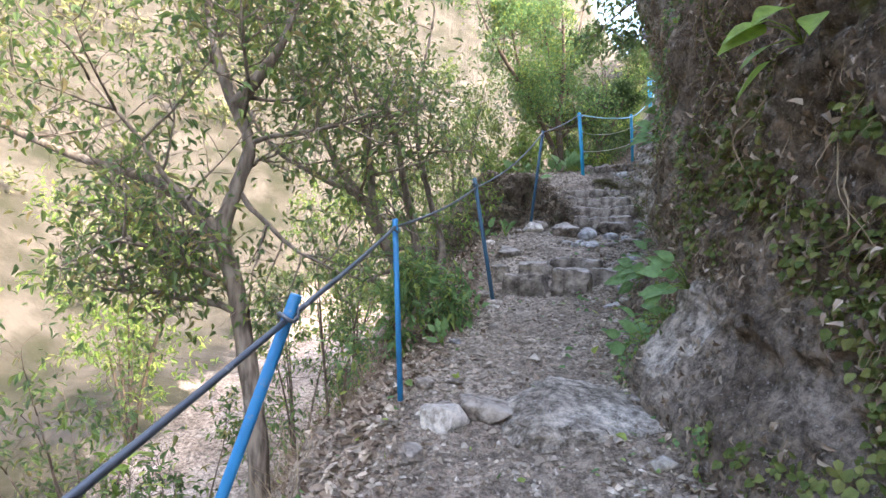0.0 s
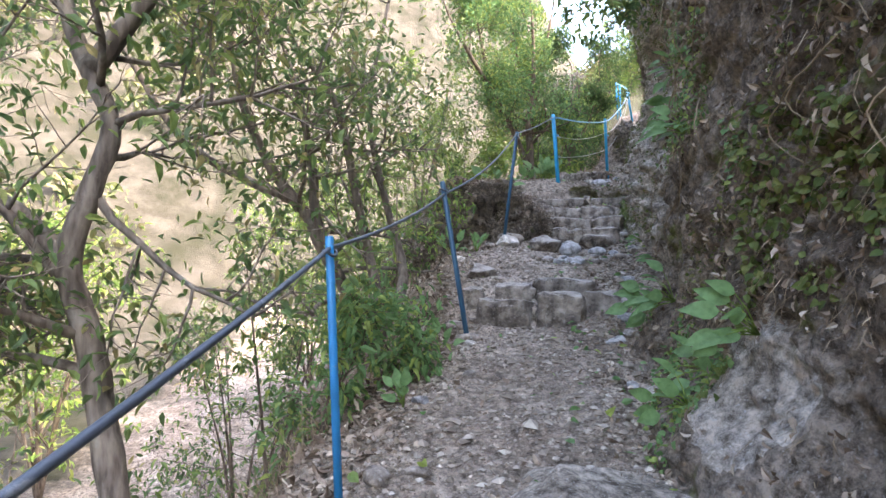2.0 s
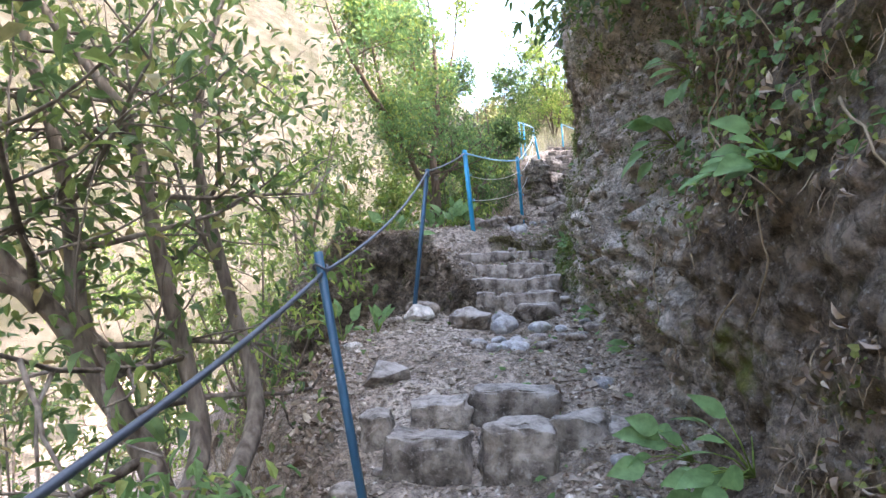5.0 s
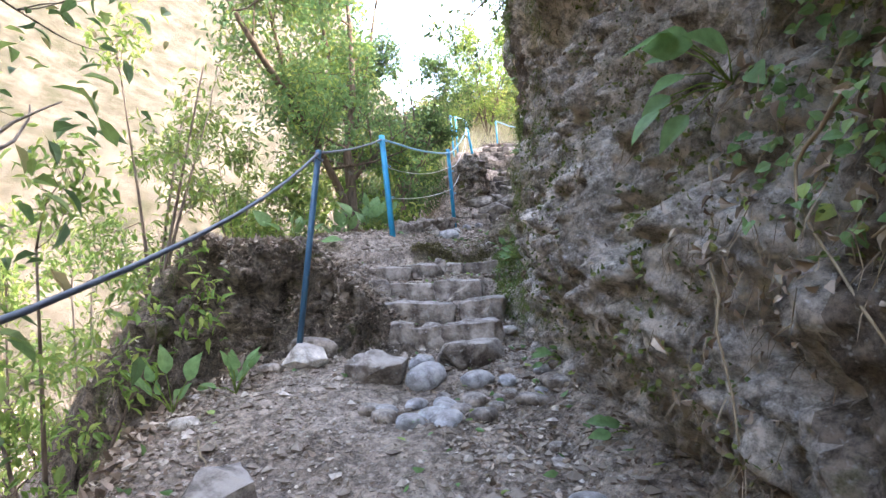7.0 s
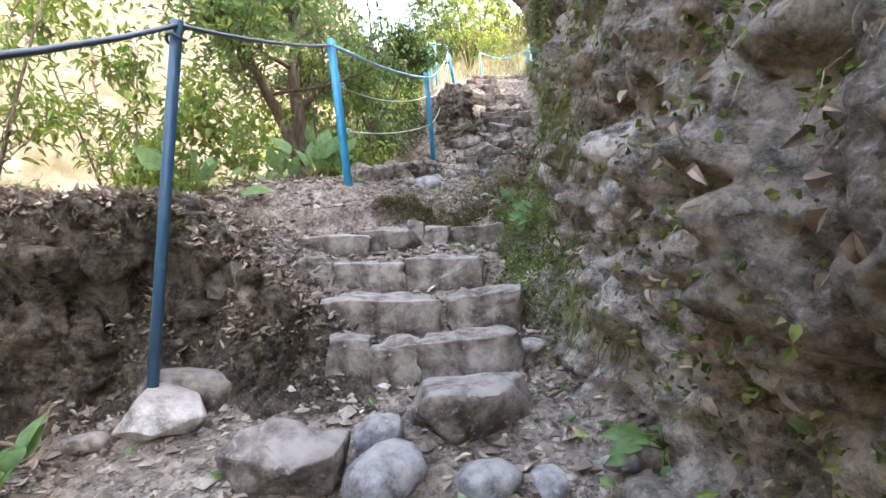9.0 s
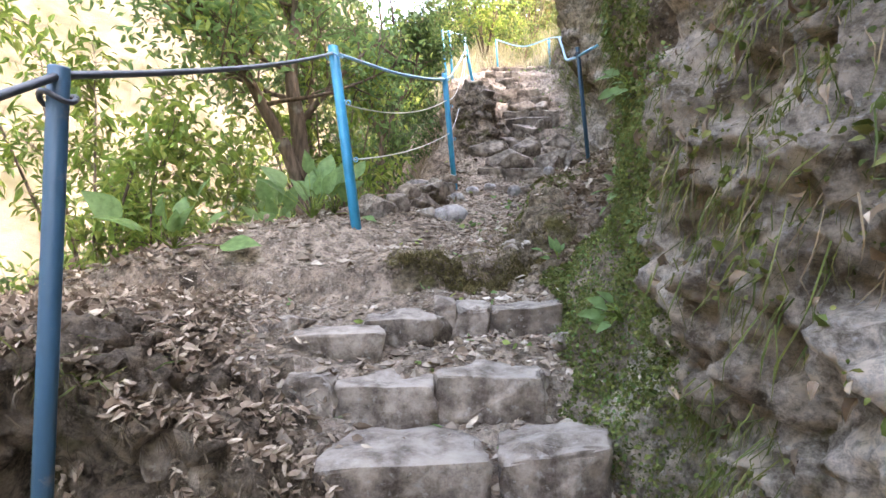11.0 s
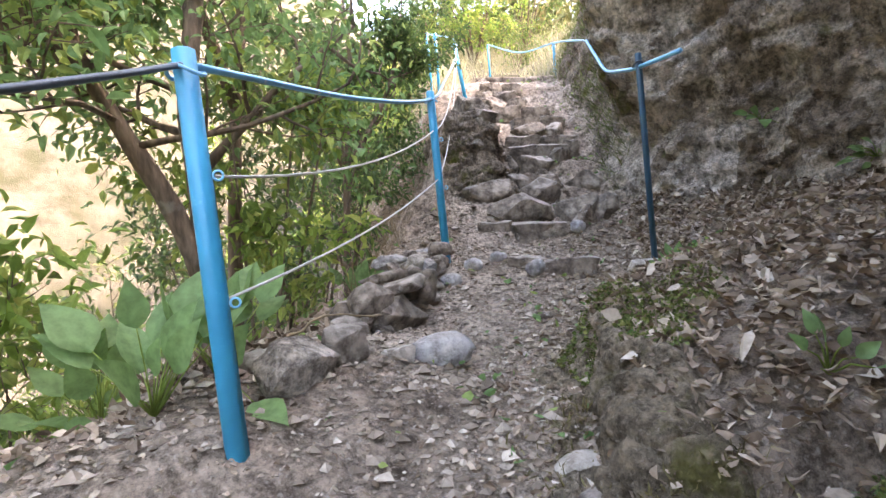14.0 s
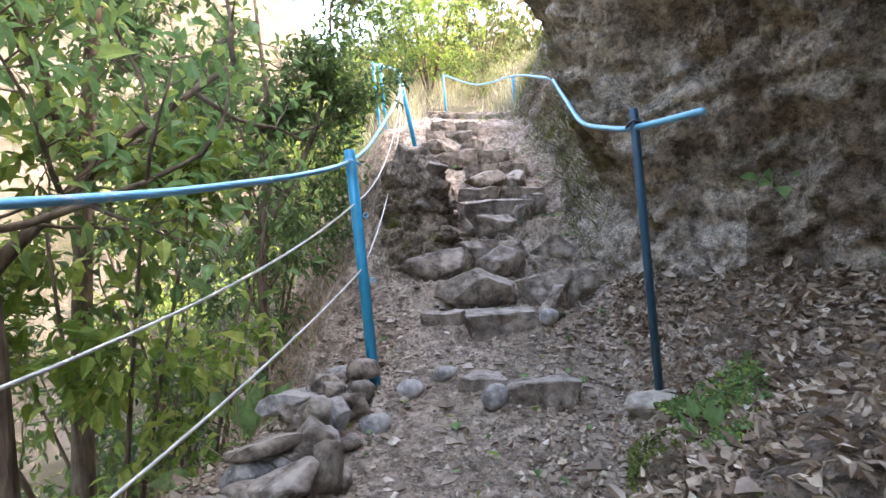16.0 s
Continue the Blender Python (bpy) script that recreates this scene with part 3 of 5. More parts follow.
cliff = mesh_object("wall_rock", np.stack([CX, CY, CZ], -1).reshape(-1, 3), grid_faces(NU, NV)[:, ::-1], M_CLIFF)
cliff.data.materials.append(M_ROCK)
zone = (1.4 * rock + 0.75 * cave + 0.45 * fbm(X3 * 1.7, Y3 * 1.7, Z3 * 1.7, 4, 97) + 1.2 * np.exp(-((X3 - 1.7) ** 2 + (Y3 - 3.3) ** 2 + (Z3 - 0.55) ** 2) / 0.06))[:-1, :-1]
cliff.data.polygons.foreach_set("material_index", (zone.ravel() > 0.5).astype(np.int32))
tagged(cliff, "weathered earth and rock cliff with moss and hanging roots", "cliff", kind="structure")


def cliff_point(y, h, out=0.0, cave_side=False):
    """A point of the cliff's face near the plan's y, h above the trail's edge, and its outward way."""
    span = np.arange(NU)
    ok = (CU > u_cave + 0.5) if cave_side else (CU < u_cave + 0.3)
    i = span[ok][np.argmin(np.abs(CP[ok, 1] - y))]
    j = int(np.clip(max(0, (h + 0.35) / CH[i]) ** 0.8 * (NV - 1), 0, NV - 1))
    n = np.array([CN[i, 0], CN[i, 1], 0.0])
    return np.array([CX[i, j], CY[i, j], CZ[i, j]]) + n * out, n


# ---- stones ----
def stone_mesh(name, size, seed, block=5.0, cuts=4, rough=0.07):
    """A worn stone: a cube rounded off, dented by noise."""
    bm = bmesh.new()
    bmesh.ops.create_cube(bm, size=2.0)
    bmesh.ops.subdivide_edges(bm, edges=bm.edges[:], cuts=cuts, use_grid_fill=True)
    r = random.Random(seed)
    ox, oy, oz = r.uniform(0, 50), r.uniform(0, 50), r.uniform(0, 50)
    shear = (r.uniform(-0.14, 0.14), r.uniform(-0.14, 0.14))
    for v in bm.verts:
        c = v.co
        n = (abs(c.x) ** block + abs(c.y) ** block + abs(c.z) ** block) ** (1 / block)
        c /= n
        k = 1 + rough * 2.2 * noise.noise(Vector((c.x * 0.9 + ox, c.y * 0.9 + oy, c.z * 0.9 + oz))) + rough * noise.noise(Vector((c.x * 2.6 + oy, c.y * 2.6 + oz, c.z * 2.6 + ox)))
        c *= k
        c.x += shear[0] * c.y
        c.y += shear[1] * c.x
        v.co = Vector((c.x * size[0] / 2, c.y * size[1] / 2, c.z * size[2] / 2))
    me = bpy.data.meshes.new(name)
    bm.to_mesh(me)
    bm.free()
    me.polygons.foreach_set("use_smooth", [True] * len(me.polygons))
    return me


def split_mesh(name, corners, round_off, seed, wear=1.0):
    """A split stone: the hull of its corners, edges worn, faces chipped."""
    bm = bmesh.new()
    for c in corners:
        bm.verts.new(c)
    bmesh.ops.convex_hull(bm, input=bm.verts[:])
    bmesh.ops.delete(bm, geom=[v for v in bm.verts if not v.link_faces], context="VERTS")
    bmesh.ops.dissolve_limit(bm, angle_limit=0.16, verts=bm.verts[:], edges=bm.edges[:])
    bmesh.ops.bevel(bm, geom=bm.edges[:], offset=round_off, segments=2, profile=0.6, affect="EDGES", clamp_overlap=True)
    bmesh.ops.triangulate(bm, faces=bm.faces[:])
    for _ in range(2):
        bmesh.ops.subdivide_edges(bm, edges=[e for e in bm.edges if e.calc_length() > 0.07], cuts=1)
        bmesh.ops.triangulate(bm, faces=bm.faces[:])
    o = random.Random(seed).uniform(0, 90)
    for v in bm.verts:
        c = v.co
        v.co = c + c.normalized() * wear * (0.022 * noise.noise(Vector((c.x * 7 + o, c.y * 7, c.z * 9))) + 0.013 * noise.noise(Vector((c.x * 22, c.y * 22 + o, c.z * 26))))
    me = bpy.data.meshes.new(name)
    bm.to_mesh(me)
    bm.free()
    me.polygons.foreach_set("use_smooth", [True] * len(me.polygons))
    me.set_sharp_from_angle(angle=0.55)
    return me


def block_mesh(name, size, seed):
    """A roughly squared step stone."""
    r = random.Random(seed)
    sx, sy, sz = [c / 2 for c in size]
    pts = []
    for i in (-1, 1):
        for j in (-1, 1):
            for k in (-1, 1):
                pts.append((sx * i * r.uniform(0.7, 1.0), sy * j * r.uniform(0.66, 1.0), sz * k * r.uniform(0.76, 1.0)))
    for _ in range(14):
        a = [r.uniform(-0.8, 0.8) for _ in range(3)]
        a[r.randrange(3)] = r.choice((-1, 1)) * r.uniform(0.85, 1.08)
        pts.append((a[0] * sx, a[1] * sy, a[2] * sz))
    return split_mesh(name, pts, min(0.022, min(size) * 0.1), seed, 1.5)


def rock_mesh(name, size, seed):
    """A loose angular rock."""
    r = random.Random(seed)
    pts = []
    for _ in range(17):
        d = Vector((r.gauss(0, 1), r.gauss(0, 1), r.gauss(0, 1))).normalized()
        n = (abs(d.x) ** 3 + abs(d.y) ** 3 + abs(d.z) ** 3) ** (1 / 3)
        d = d / n * r.uniform(0.85, 1.05)
        pts.append((d.x * size[0] / 2, d.y * size[1] / 2, d.z * size[2] / 2))
    return split_mesh(name, pts, min(0.025, min(size) * 0.12), seed, 2.0 if max(size) > 0.8 else min(1.0, max(size) * 2.5))


STEP_YAW = -math.degrees(math.atan(0.4))


def laid_step(stones, label, mat=None, rubble=False, seed=1):
    """A step of stones laid at given places: x from, x to, q of the front, top, height, depth."""
    r = random.Random(seed)
    xm = sum(a + b for a, b, *_ in stones) / len(stones) / 2
    qm, low = min(s[2] for s in stones), min(s[3] - s[4] for s in stones)
    step = thing("stone_step", (xm, qm - 0.4 * xm, low), label, "step", "steps of the trail")
    for a, b, q, top, high, depth in stones:
        w, h = math.hypot(b - a, 0.4 * (b - a)) * 1.06, high + 0.1
        me = rock_mesh("stone", (w * 1.2, depth * 1.3, h * 1.25), r.random()) if rubble else block_mesh("stone", (w * 1.05, depth, h), r.random())
        me.materials.append(mat or M_STONE)
        ob = new("stone", me)
        ob.parent = step
        x, dq = (a + b) / 2, depth * 0.46
        ob.matrix_local = pose(x - xm + 0.37 * dq, q + dq * 0.93 - 0.4 * x - (qm - 0.4 * xm) - 0.05 * dq, top + (0.035 if rubble else 0.012) - h / 2 - low, r.uniform(-3, 3), r.uniform(-3, 3), STEP_YAW + r.uniform(-6, 6))
    return step


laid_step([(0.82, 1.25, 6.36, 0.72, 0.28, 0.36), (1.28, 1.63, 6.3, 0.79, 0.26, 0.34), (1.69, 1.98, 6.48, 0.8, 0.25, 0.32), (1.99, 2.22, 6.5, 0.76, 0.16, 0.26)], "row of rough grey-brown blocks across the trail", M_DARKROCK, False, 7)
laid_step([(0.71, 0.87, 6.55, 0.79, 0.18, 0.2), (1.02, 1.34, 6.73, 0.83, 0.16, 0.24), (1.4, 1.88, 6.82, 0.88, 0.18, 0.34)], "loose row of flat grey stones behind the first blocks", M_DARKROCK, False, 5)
laid_step([(2.14, 2.32, 9.3, 1.46, 0.16, 0.24), (2.31, 2.5, 9.27, 1.44, 0.2, 0.24), (2.5, 2.9, 9.27, 1.46, 0.2, 0.28)], "worn flat step stones with treads paler than their fronts", None, False, 11)
laid_step([(2.17, 2.68, 9.52, 1.62, 0.18, 0.34), (2.72, 3.06, 9.49, 1.62, 0.17, 0.34)], "two long squared step stones with treads paler than their fronts", None, False, 13)
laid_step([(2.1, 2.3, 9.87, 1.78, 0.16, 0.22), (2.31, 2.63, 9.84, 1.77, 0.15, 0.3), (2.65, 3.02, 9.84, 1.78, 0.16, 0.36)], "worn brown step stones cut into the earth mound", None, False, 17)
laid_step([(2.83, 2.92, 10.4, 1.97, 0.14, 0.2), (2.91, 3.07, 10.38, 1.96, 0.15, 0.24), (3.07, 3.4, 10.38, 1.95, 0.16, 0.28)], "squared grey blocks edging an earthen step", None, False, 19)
laid_step([(2.16, 2.52, 10.12, 1.91, 0.06, 0.2), (2.5, 2.85, 10.29, 1.935, 0.06, 0.2)], "long pale-topped slabs edging the earthen step", None, False, 21)
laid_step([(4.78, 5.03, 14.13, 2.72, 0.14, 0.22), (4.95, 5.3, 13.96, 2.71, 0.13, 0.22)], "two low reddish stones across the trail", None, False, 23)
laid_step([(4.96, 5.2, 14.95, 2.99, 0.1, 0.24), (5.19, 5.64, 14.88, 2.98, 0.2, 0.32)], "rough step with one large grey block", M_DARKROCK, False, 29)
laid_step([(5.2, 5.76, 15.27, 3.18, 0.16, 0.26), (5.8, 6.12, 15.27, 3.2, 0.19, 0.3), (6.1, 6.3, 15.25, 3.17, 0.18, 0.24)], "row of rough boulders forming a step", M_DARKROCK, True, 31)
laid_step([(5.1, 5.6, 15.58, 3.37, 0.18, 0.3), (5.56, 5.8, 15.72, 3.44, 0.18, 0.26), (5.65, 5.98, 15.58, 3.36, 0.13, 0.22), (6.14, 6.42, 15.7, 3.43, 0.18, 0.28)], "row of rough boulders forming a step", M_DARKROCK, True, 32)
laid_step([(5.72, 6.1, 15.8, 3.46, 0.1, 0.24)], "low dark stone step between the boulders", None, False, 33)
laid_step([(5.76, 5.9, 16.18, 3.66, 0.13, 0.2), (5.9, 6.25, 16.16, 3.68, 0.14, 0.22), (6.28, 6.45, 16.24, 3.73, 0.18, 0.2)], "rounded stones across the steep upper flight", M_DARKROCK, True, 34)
laid_step([(5.85, 5.98, 16.5, 3.85, 0.16, 0.24), (5.96, 6.57, 16.49, 3.85, 0.16, 0.24), (6.6, 6.78, 16.58, 3.9, 0.12, 0.2)], "long flat stone step with a pale tread", M_DARKROCK, False, 35)
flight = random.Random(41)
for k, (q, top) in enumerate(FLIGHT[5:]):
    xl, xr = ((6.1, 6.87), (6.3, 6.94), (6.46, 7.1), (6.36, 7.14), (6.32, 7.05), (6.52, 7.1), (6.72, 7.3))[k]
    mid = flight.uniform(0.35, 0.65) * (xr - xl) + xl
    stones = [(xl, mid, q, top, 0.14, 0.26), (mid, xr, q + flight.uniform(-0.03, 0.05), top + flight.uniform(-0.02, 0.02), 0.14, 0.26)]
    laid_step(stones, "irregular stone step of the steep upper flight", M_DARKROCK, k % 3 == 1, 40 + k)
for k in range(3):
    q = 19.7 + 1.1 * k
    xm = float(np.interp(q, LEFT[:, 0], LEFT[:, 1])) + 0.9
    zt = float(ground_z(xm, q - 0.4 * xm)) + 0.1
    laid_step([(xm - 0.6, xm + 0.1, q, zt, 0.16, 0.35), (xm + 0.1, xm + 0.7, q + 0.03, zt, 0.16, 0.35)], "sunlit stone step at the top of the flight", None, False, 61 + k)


def rock(x, y, size, mat, seed, label, yaw=0.0, sink=0.3, block=2.8, name="rock", lift=0.0, category="rock"):
    me = stone_mesh(name, size, seed, block, 5 if max(size) > 0.3 else 3, 0.1) if block < 2.5 else rock_mesh(name, [c * 1.1 for c in size], seed)
    me.materials.append(mat)
    ob = new(name, me)
    z = float(ground_z(x, y)) + size[2] * (0.5 - sink) + lift
    ob.matrix_world = pose(x, y, z, seed * 37 % 14 - 7, seed * 53 % 14 - 7, yaw)
    return tagged(ob, label, category)


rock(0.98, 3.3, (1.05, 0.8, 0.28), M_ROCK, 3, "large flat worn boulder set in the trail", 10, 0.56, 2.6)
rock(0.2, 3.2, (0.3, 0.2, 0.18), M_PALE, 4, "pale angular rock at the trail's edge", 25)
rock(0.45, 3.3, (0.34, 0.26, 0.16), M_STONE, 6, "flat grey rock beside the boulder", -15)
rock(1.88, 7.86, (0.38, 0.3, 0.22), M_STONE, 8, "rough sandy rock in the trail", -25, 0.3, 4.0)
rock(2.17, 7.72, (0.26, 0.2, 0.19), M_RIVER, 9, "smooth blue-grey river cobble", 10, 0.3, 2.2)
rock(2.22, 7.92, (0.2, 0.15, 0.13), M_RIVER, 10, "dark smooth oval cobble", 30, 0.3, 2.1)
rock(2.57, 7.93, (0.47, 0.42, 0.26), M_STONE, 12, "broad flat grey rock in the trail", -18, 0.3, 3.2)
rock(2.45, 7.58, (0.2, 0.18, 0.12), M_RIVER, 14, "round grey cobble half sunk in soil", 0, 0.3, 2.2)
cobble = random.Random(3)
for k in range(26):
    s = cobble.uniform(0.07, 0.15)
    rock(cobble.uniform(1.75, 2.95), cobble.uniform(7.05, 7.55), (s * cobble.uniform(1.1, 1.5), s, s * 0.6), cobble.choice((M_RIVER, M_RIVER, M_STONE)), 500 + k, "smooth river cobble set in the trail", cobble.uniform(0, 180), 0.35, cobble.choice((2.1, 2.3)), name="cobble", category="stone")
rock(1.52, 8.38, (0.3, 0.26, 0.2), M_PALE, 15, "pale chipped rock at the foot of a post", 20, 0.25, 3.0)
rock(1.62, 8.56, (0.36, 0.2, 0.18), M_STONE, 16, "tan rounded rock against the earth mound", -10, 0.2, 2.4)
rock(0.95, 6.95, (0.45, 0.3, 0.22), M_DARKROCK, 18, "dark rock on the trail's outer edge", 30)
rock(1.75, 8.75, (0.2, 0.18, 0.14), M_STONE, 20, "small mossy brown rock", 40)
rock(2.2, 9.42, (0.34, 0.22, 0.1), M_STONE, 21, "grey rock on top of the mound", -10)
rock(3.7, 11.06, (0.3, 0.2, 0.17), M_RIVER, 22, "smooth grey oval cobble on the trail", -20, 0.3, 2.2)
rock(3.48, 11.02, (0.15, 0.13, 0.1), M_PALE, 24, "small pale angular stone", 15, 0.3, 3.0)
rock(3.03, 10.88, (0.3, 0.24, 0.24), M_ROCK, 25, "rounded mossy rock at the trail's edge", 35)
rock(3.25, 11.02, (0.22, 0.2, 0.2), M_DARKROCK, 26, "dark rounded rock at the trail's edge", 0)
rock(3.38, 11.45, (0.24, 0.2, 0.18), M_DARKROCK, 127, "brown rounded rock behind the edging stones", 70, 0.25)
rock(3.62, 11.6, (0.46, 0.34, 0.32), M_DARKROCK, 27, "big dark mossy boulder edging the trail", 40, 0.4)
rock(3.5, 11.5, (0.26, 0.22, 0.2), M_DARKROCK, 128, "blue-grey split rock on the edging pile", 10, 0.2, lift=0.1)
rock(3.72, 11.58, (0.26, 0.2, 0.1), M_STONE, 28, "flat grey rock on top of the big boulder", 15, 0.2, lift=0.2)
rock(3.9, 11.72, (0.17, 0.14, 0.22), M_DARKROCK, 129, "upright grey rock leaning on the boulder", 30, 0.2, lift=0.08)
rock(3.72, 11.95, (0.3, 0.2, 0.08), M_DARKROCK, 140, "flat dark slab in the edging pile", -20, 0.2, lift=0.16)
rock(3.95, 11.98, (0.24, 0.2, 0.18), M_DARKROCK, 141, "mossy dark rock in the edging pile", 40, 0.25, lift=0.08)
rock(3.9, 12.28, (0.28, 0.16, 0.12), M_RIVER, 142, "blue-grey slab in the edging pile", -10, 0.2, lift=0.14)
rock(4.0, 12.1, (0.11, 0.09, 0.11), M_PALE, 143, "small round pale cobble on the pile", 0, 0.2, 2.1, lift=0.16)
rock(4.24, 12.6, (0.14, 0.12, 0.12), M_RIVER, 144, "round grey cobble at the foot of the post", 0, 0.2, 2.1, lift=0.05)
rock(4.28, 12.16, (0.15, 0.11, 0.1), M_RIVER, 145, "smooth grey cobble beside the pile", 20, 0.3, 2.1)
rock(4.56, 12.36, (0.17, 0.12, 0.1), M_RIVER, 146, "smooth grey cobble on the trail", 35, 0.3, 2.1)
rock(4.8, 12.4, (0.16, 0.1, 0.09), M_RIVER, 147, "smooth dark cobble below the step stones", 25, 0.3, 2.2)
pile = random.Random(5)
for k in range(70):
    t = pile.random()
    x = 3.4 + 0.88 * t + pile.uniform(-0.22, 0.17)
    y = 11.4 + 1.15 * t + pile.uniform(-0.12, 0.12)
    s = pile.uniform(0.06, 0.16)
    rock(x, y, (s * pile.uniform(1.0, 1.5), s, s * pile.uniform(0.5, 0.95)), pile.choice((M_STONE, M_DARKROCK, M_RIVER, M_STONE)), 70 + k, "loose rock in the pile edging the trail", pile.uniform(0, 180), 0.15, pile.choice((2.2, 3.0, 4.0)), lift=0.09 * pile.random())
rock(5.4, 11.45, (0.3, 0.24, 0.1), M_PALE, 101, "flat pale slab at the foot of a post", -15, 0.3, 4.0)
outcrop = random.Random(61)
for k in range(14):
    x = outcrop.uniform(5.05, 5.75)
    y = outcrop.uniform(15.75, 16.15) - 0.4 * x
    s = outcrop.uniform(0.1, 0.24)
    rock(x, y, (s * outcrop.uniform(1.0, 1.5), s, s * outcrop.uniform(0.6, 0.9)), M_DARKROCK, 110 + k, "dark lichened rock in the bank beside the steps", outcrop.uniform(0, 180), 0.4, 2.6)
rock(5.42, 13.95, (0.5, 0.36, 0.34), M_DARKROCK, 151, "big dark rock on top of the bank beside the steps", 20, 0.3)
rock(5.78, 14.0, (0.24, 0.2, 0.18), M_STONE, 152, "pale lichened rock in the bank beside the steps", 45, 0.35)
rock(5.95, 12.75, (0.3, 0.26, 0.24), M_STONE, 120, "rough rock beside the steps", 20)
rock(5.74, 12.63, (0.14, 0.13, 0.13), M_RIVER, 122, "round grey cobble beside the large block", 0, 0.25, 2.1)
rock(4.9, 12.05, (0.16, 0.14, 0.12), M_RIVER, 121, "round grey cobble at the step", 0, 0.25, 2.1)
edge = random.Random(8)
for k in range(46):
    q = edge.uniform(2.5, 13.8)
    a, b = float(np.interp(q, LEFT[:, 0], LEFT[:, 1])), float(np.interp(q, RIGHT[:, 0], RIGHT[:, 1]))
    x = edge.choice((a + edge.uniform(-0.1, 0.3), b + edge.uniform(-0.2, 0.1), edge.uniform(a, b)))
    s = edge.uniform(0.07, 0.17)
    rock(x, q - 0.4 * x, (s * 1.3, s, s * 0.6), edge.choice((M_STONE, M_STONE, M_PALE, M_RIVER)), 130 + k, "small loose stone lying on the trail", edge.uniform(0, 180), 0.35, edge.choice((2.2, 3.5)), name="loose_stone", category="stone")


# ---- railing ----
def post(base, top, mat, label, width=0.04, ring=False, flat=0.8):
    b, t = Vector(base), Vector(top)
    p = thing("railing_post", b, label, "post", "posts of the trail's railing")
    bar = Tubes(8)
    low = b - (t - b).normalized() * 0.25
    w = width * 0.5
    bar.add([low - b, (b + t) / 2 - b, t - b - (t - b).normalized() * 0.004, t - b], [w, w, w, w * 0.85], flat, math.pi / 8)
    bar.make("bar", mat, p)
    tie = Tubes(6)
    c = t - (t - b).normalized() * 0.07 - b
    pts = [c + Vector((math.cos(a) * width * 0.75, math.sin(a) * width * 0.75, 0.012 * math.sin(a * 2))) for a in np.linspace(0, 4 * math.pi, 22)]
    tie.add(pts, [0.006] * len(pts))
    tie.make("tie", M_CABLE if mat != M_CYAN else M_PIPE, p, "wire tie holding the rail")
    if ring:
        for f in (0.68, 0.36):
            eye_ring = Tubes(6)
            c = (t - b) * f + Vector((width * 0.7, -width * 0.3, 0))
            eye_ring.add([c + Vector((0.014 * math.cos(a), 0, 0.014 * math.sin(a))) for a in np.linspace(0, 2 * math.pi, 13)], [0.004] * 13)
            eye_ring.make("ring", M_PIPE, p, "welded ring for the wire")
    return p


P0 = ((-0.66, 1.8, -0.3), (-0.24, 1.79, 0.9))
P1 = ((-0.058, 3.5, 0.17), (-0.11, 3.5, 1.19))
P2 = ((0.689, 5.54, 0.46), (0.476, 5.576, 1.684))
P3 = ((1.507, 8.42, 1.46), (1.635, 8.37, 2.721))
P4 = ((2.779, 10.468, 2.36), (2.7, 10.56, 3.527))
P5 = ((4.424, 12.554, 2.86), (4.364, 12.584, 3.995))
P6 = ((6.3, 15.75, 4.7), (6.17, 15.82, 5.6))
P7 = ((9.49, 20.6, 6.5), (9.45, 20.6, 7.37))
P8 = ((8.7, 16.9, 5.2), (8.66, 16.86, 6.14))
PR = ((5.46, 11.5, 2.84), (5.278, 11.407, 4.007))
PA, PB = ((6.5, 17.1, 5.2), (6.46, 17.1, 6.16)), ((6.8, 18.1, 5.6), (6.74, 18.1, 6.53))
post(*P0, M_BLUE, "leaning flat blue metal post with worn paint", 0.038, flat=0.4)
post(*P1, M_BLUE, "thin blue metal railing post", 0.037)
post(*P2, M_NAVY, "tilted dark blue metal railing post", 0.042)
post(*P3, M_NAVY, "dark slate-blue metal post wedged in rocks", 0.045)
post(*P4, M_CYAN, "bright blue metal post with welded rings", 0.07, True)
post(*P5, M_CYAN, "bright blue metal post beside the rock pile", 0.064, True)
post(*P6, M_CYAN, "blue metal post at the upper steps", 0.06)
for pp in (P7, P8, PA, PB):
    post(*pp, M_CYAN, "blue metal post far up the sunlit trail", 0.05)
post(*PR, M_NAVY, "navy metal post standing on a flat slab", 0.048)


def sag(a, b, drop, n=9):
    a, b = np.array(a, float), np.array(b, float)
    return [a + (b - a) * t - np.array((0, 0, drop * 4 * t * (1 - t))) for t in np.linspace(0, 1, n)]


def near_top(p, down):
    b, t = np.array(p[0]), np.array(p[1])
    return t + unit(b - t) * down


def rail(name, pts, r, mat, label, category):
    t = Tubes(8)
    pts = [tuple(p) for p in pts]
    t.add(pts, [r] * len(pts))
    o = pts[0]
    ob = t.make(name, mat, None, "", o)
    ob.location = o
    return tagged(ob, label, category)


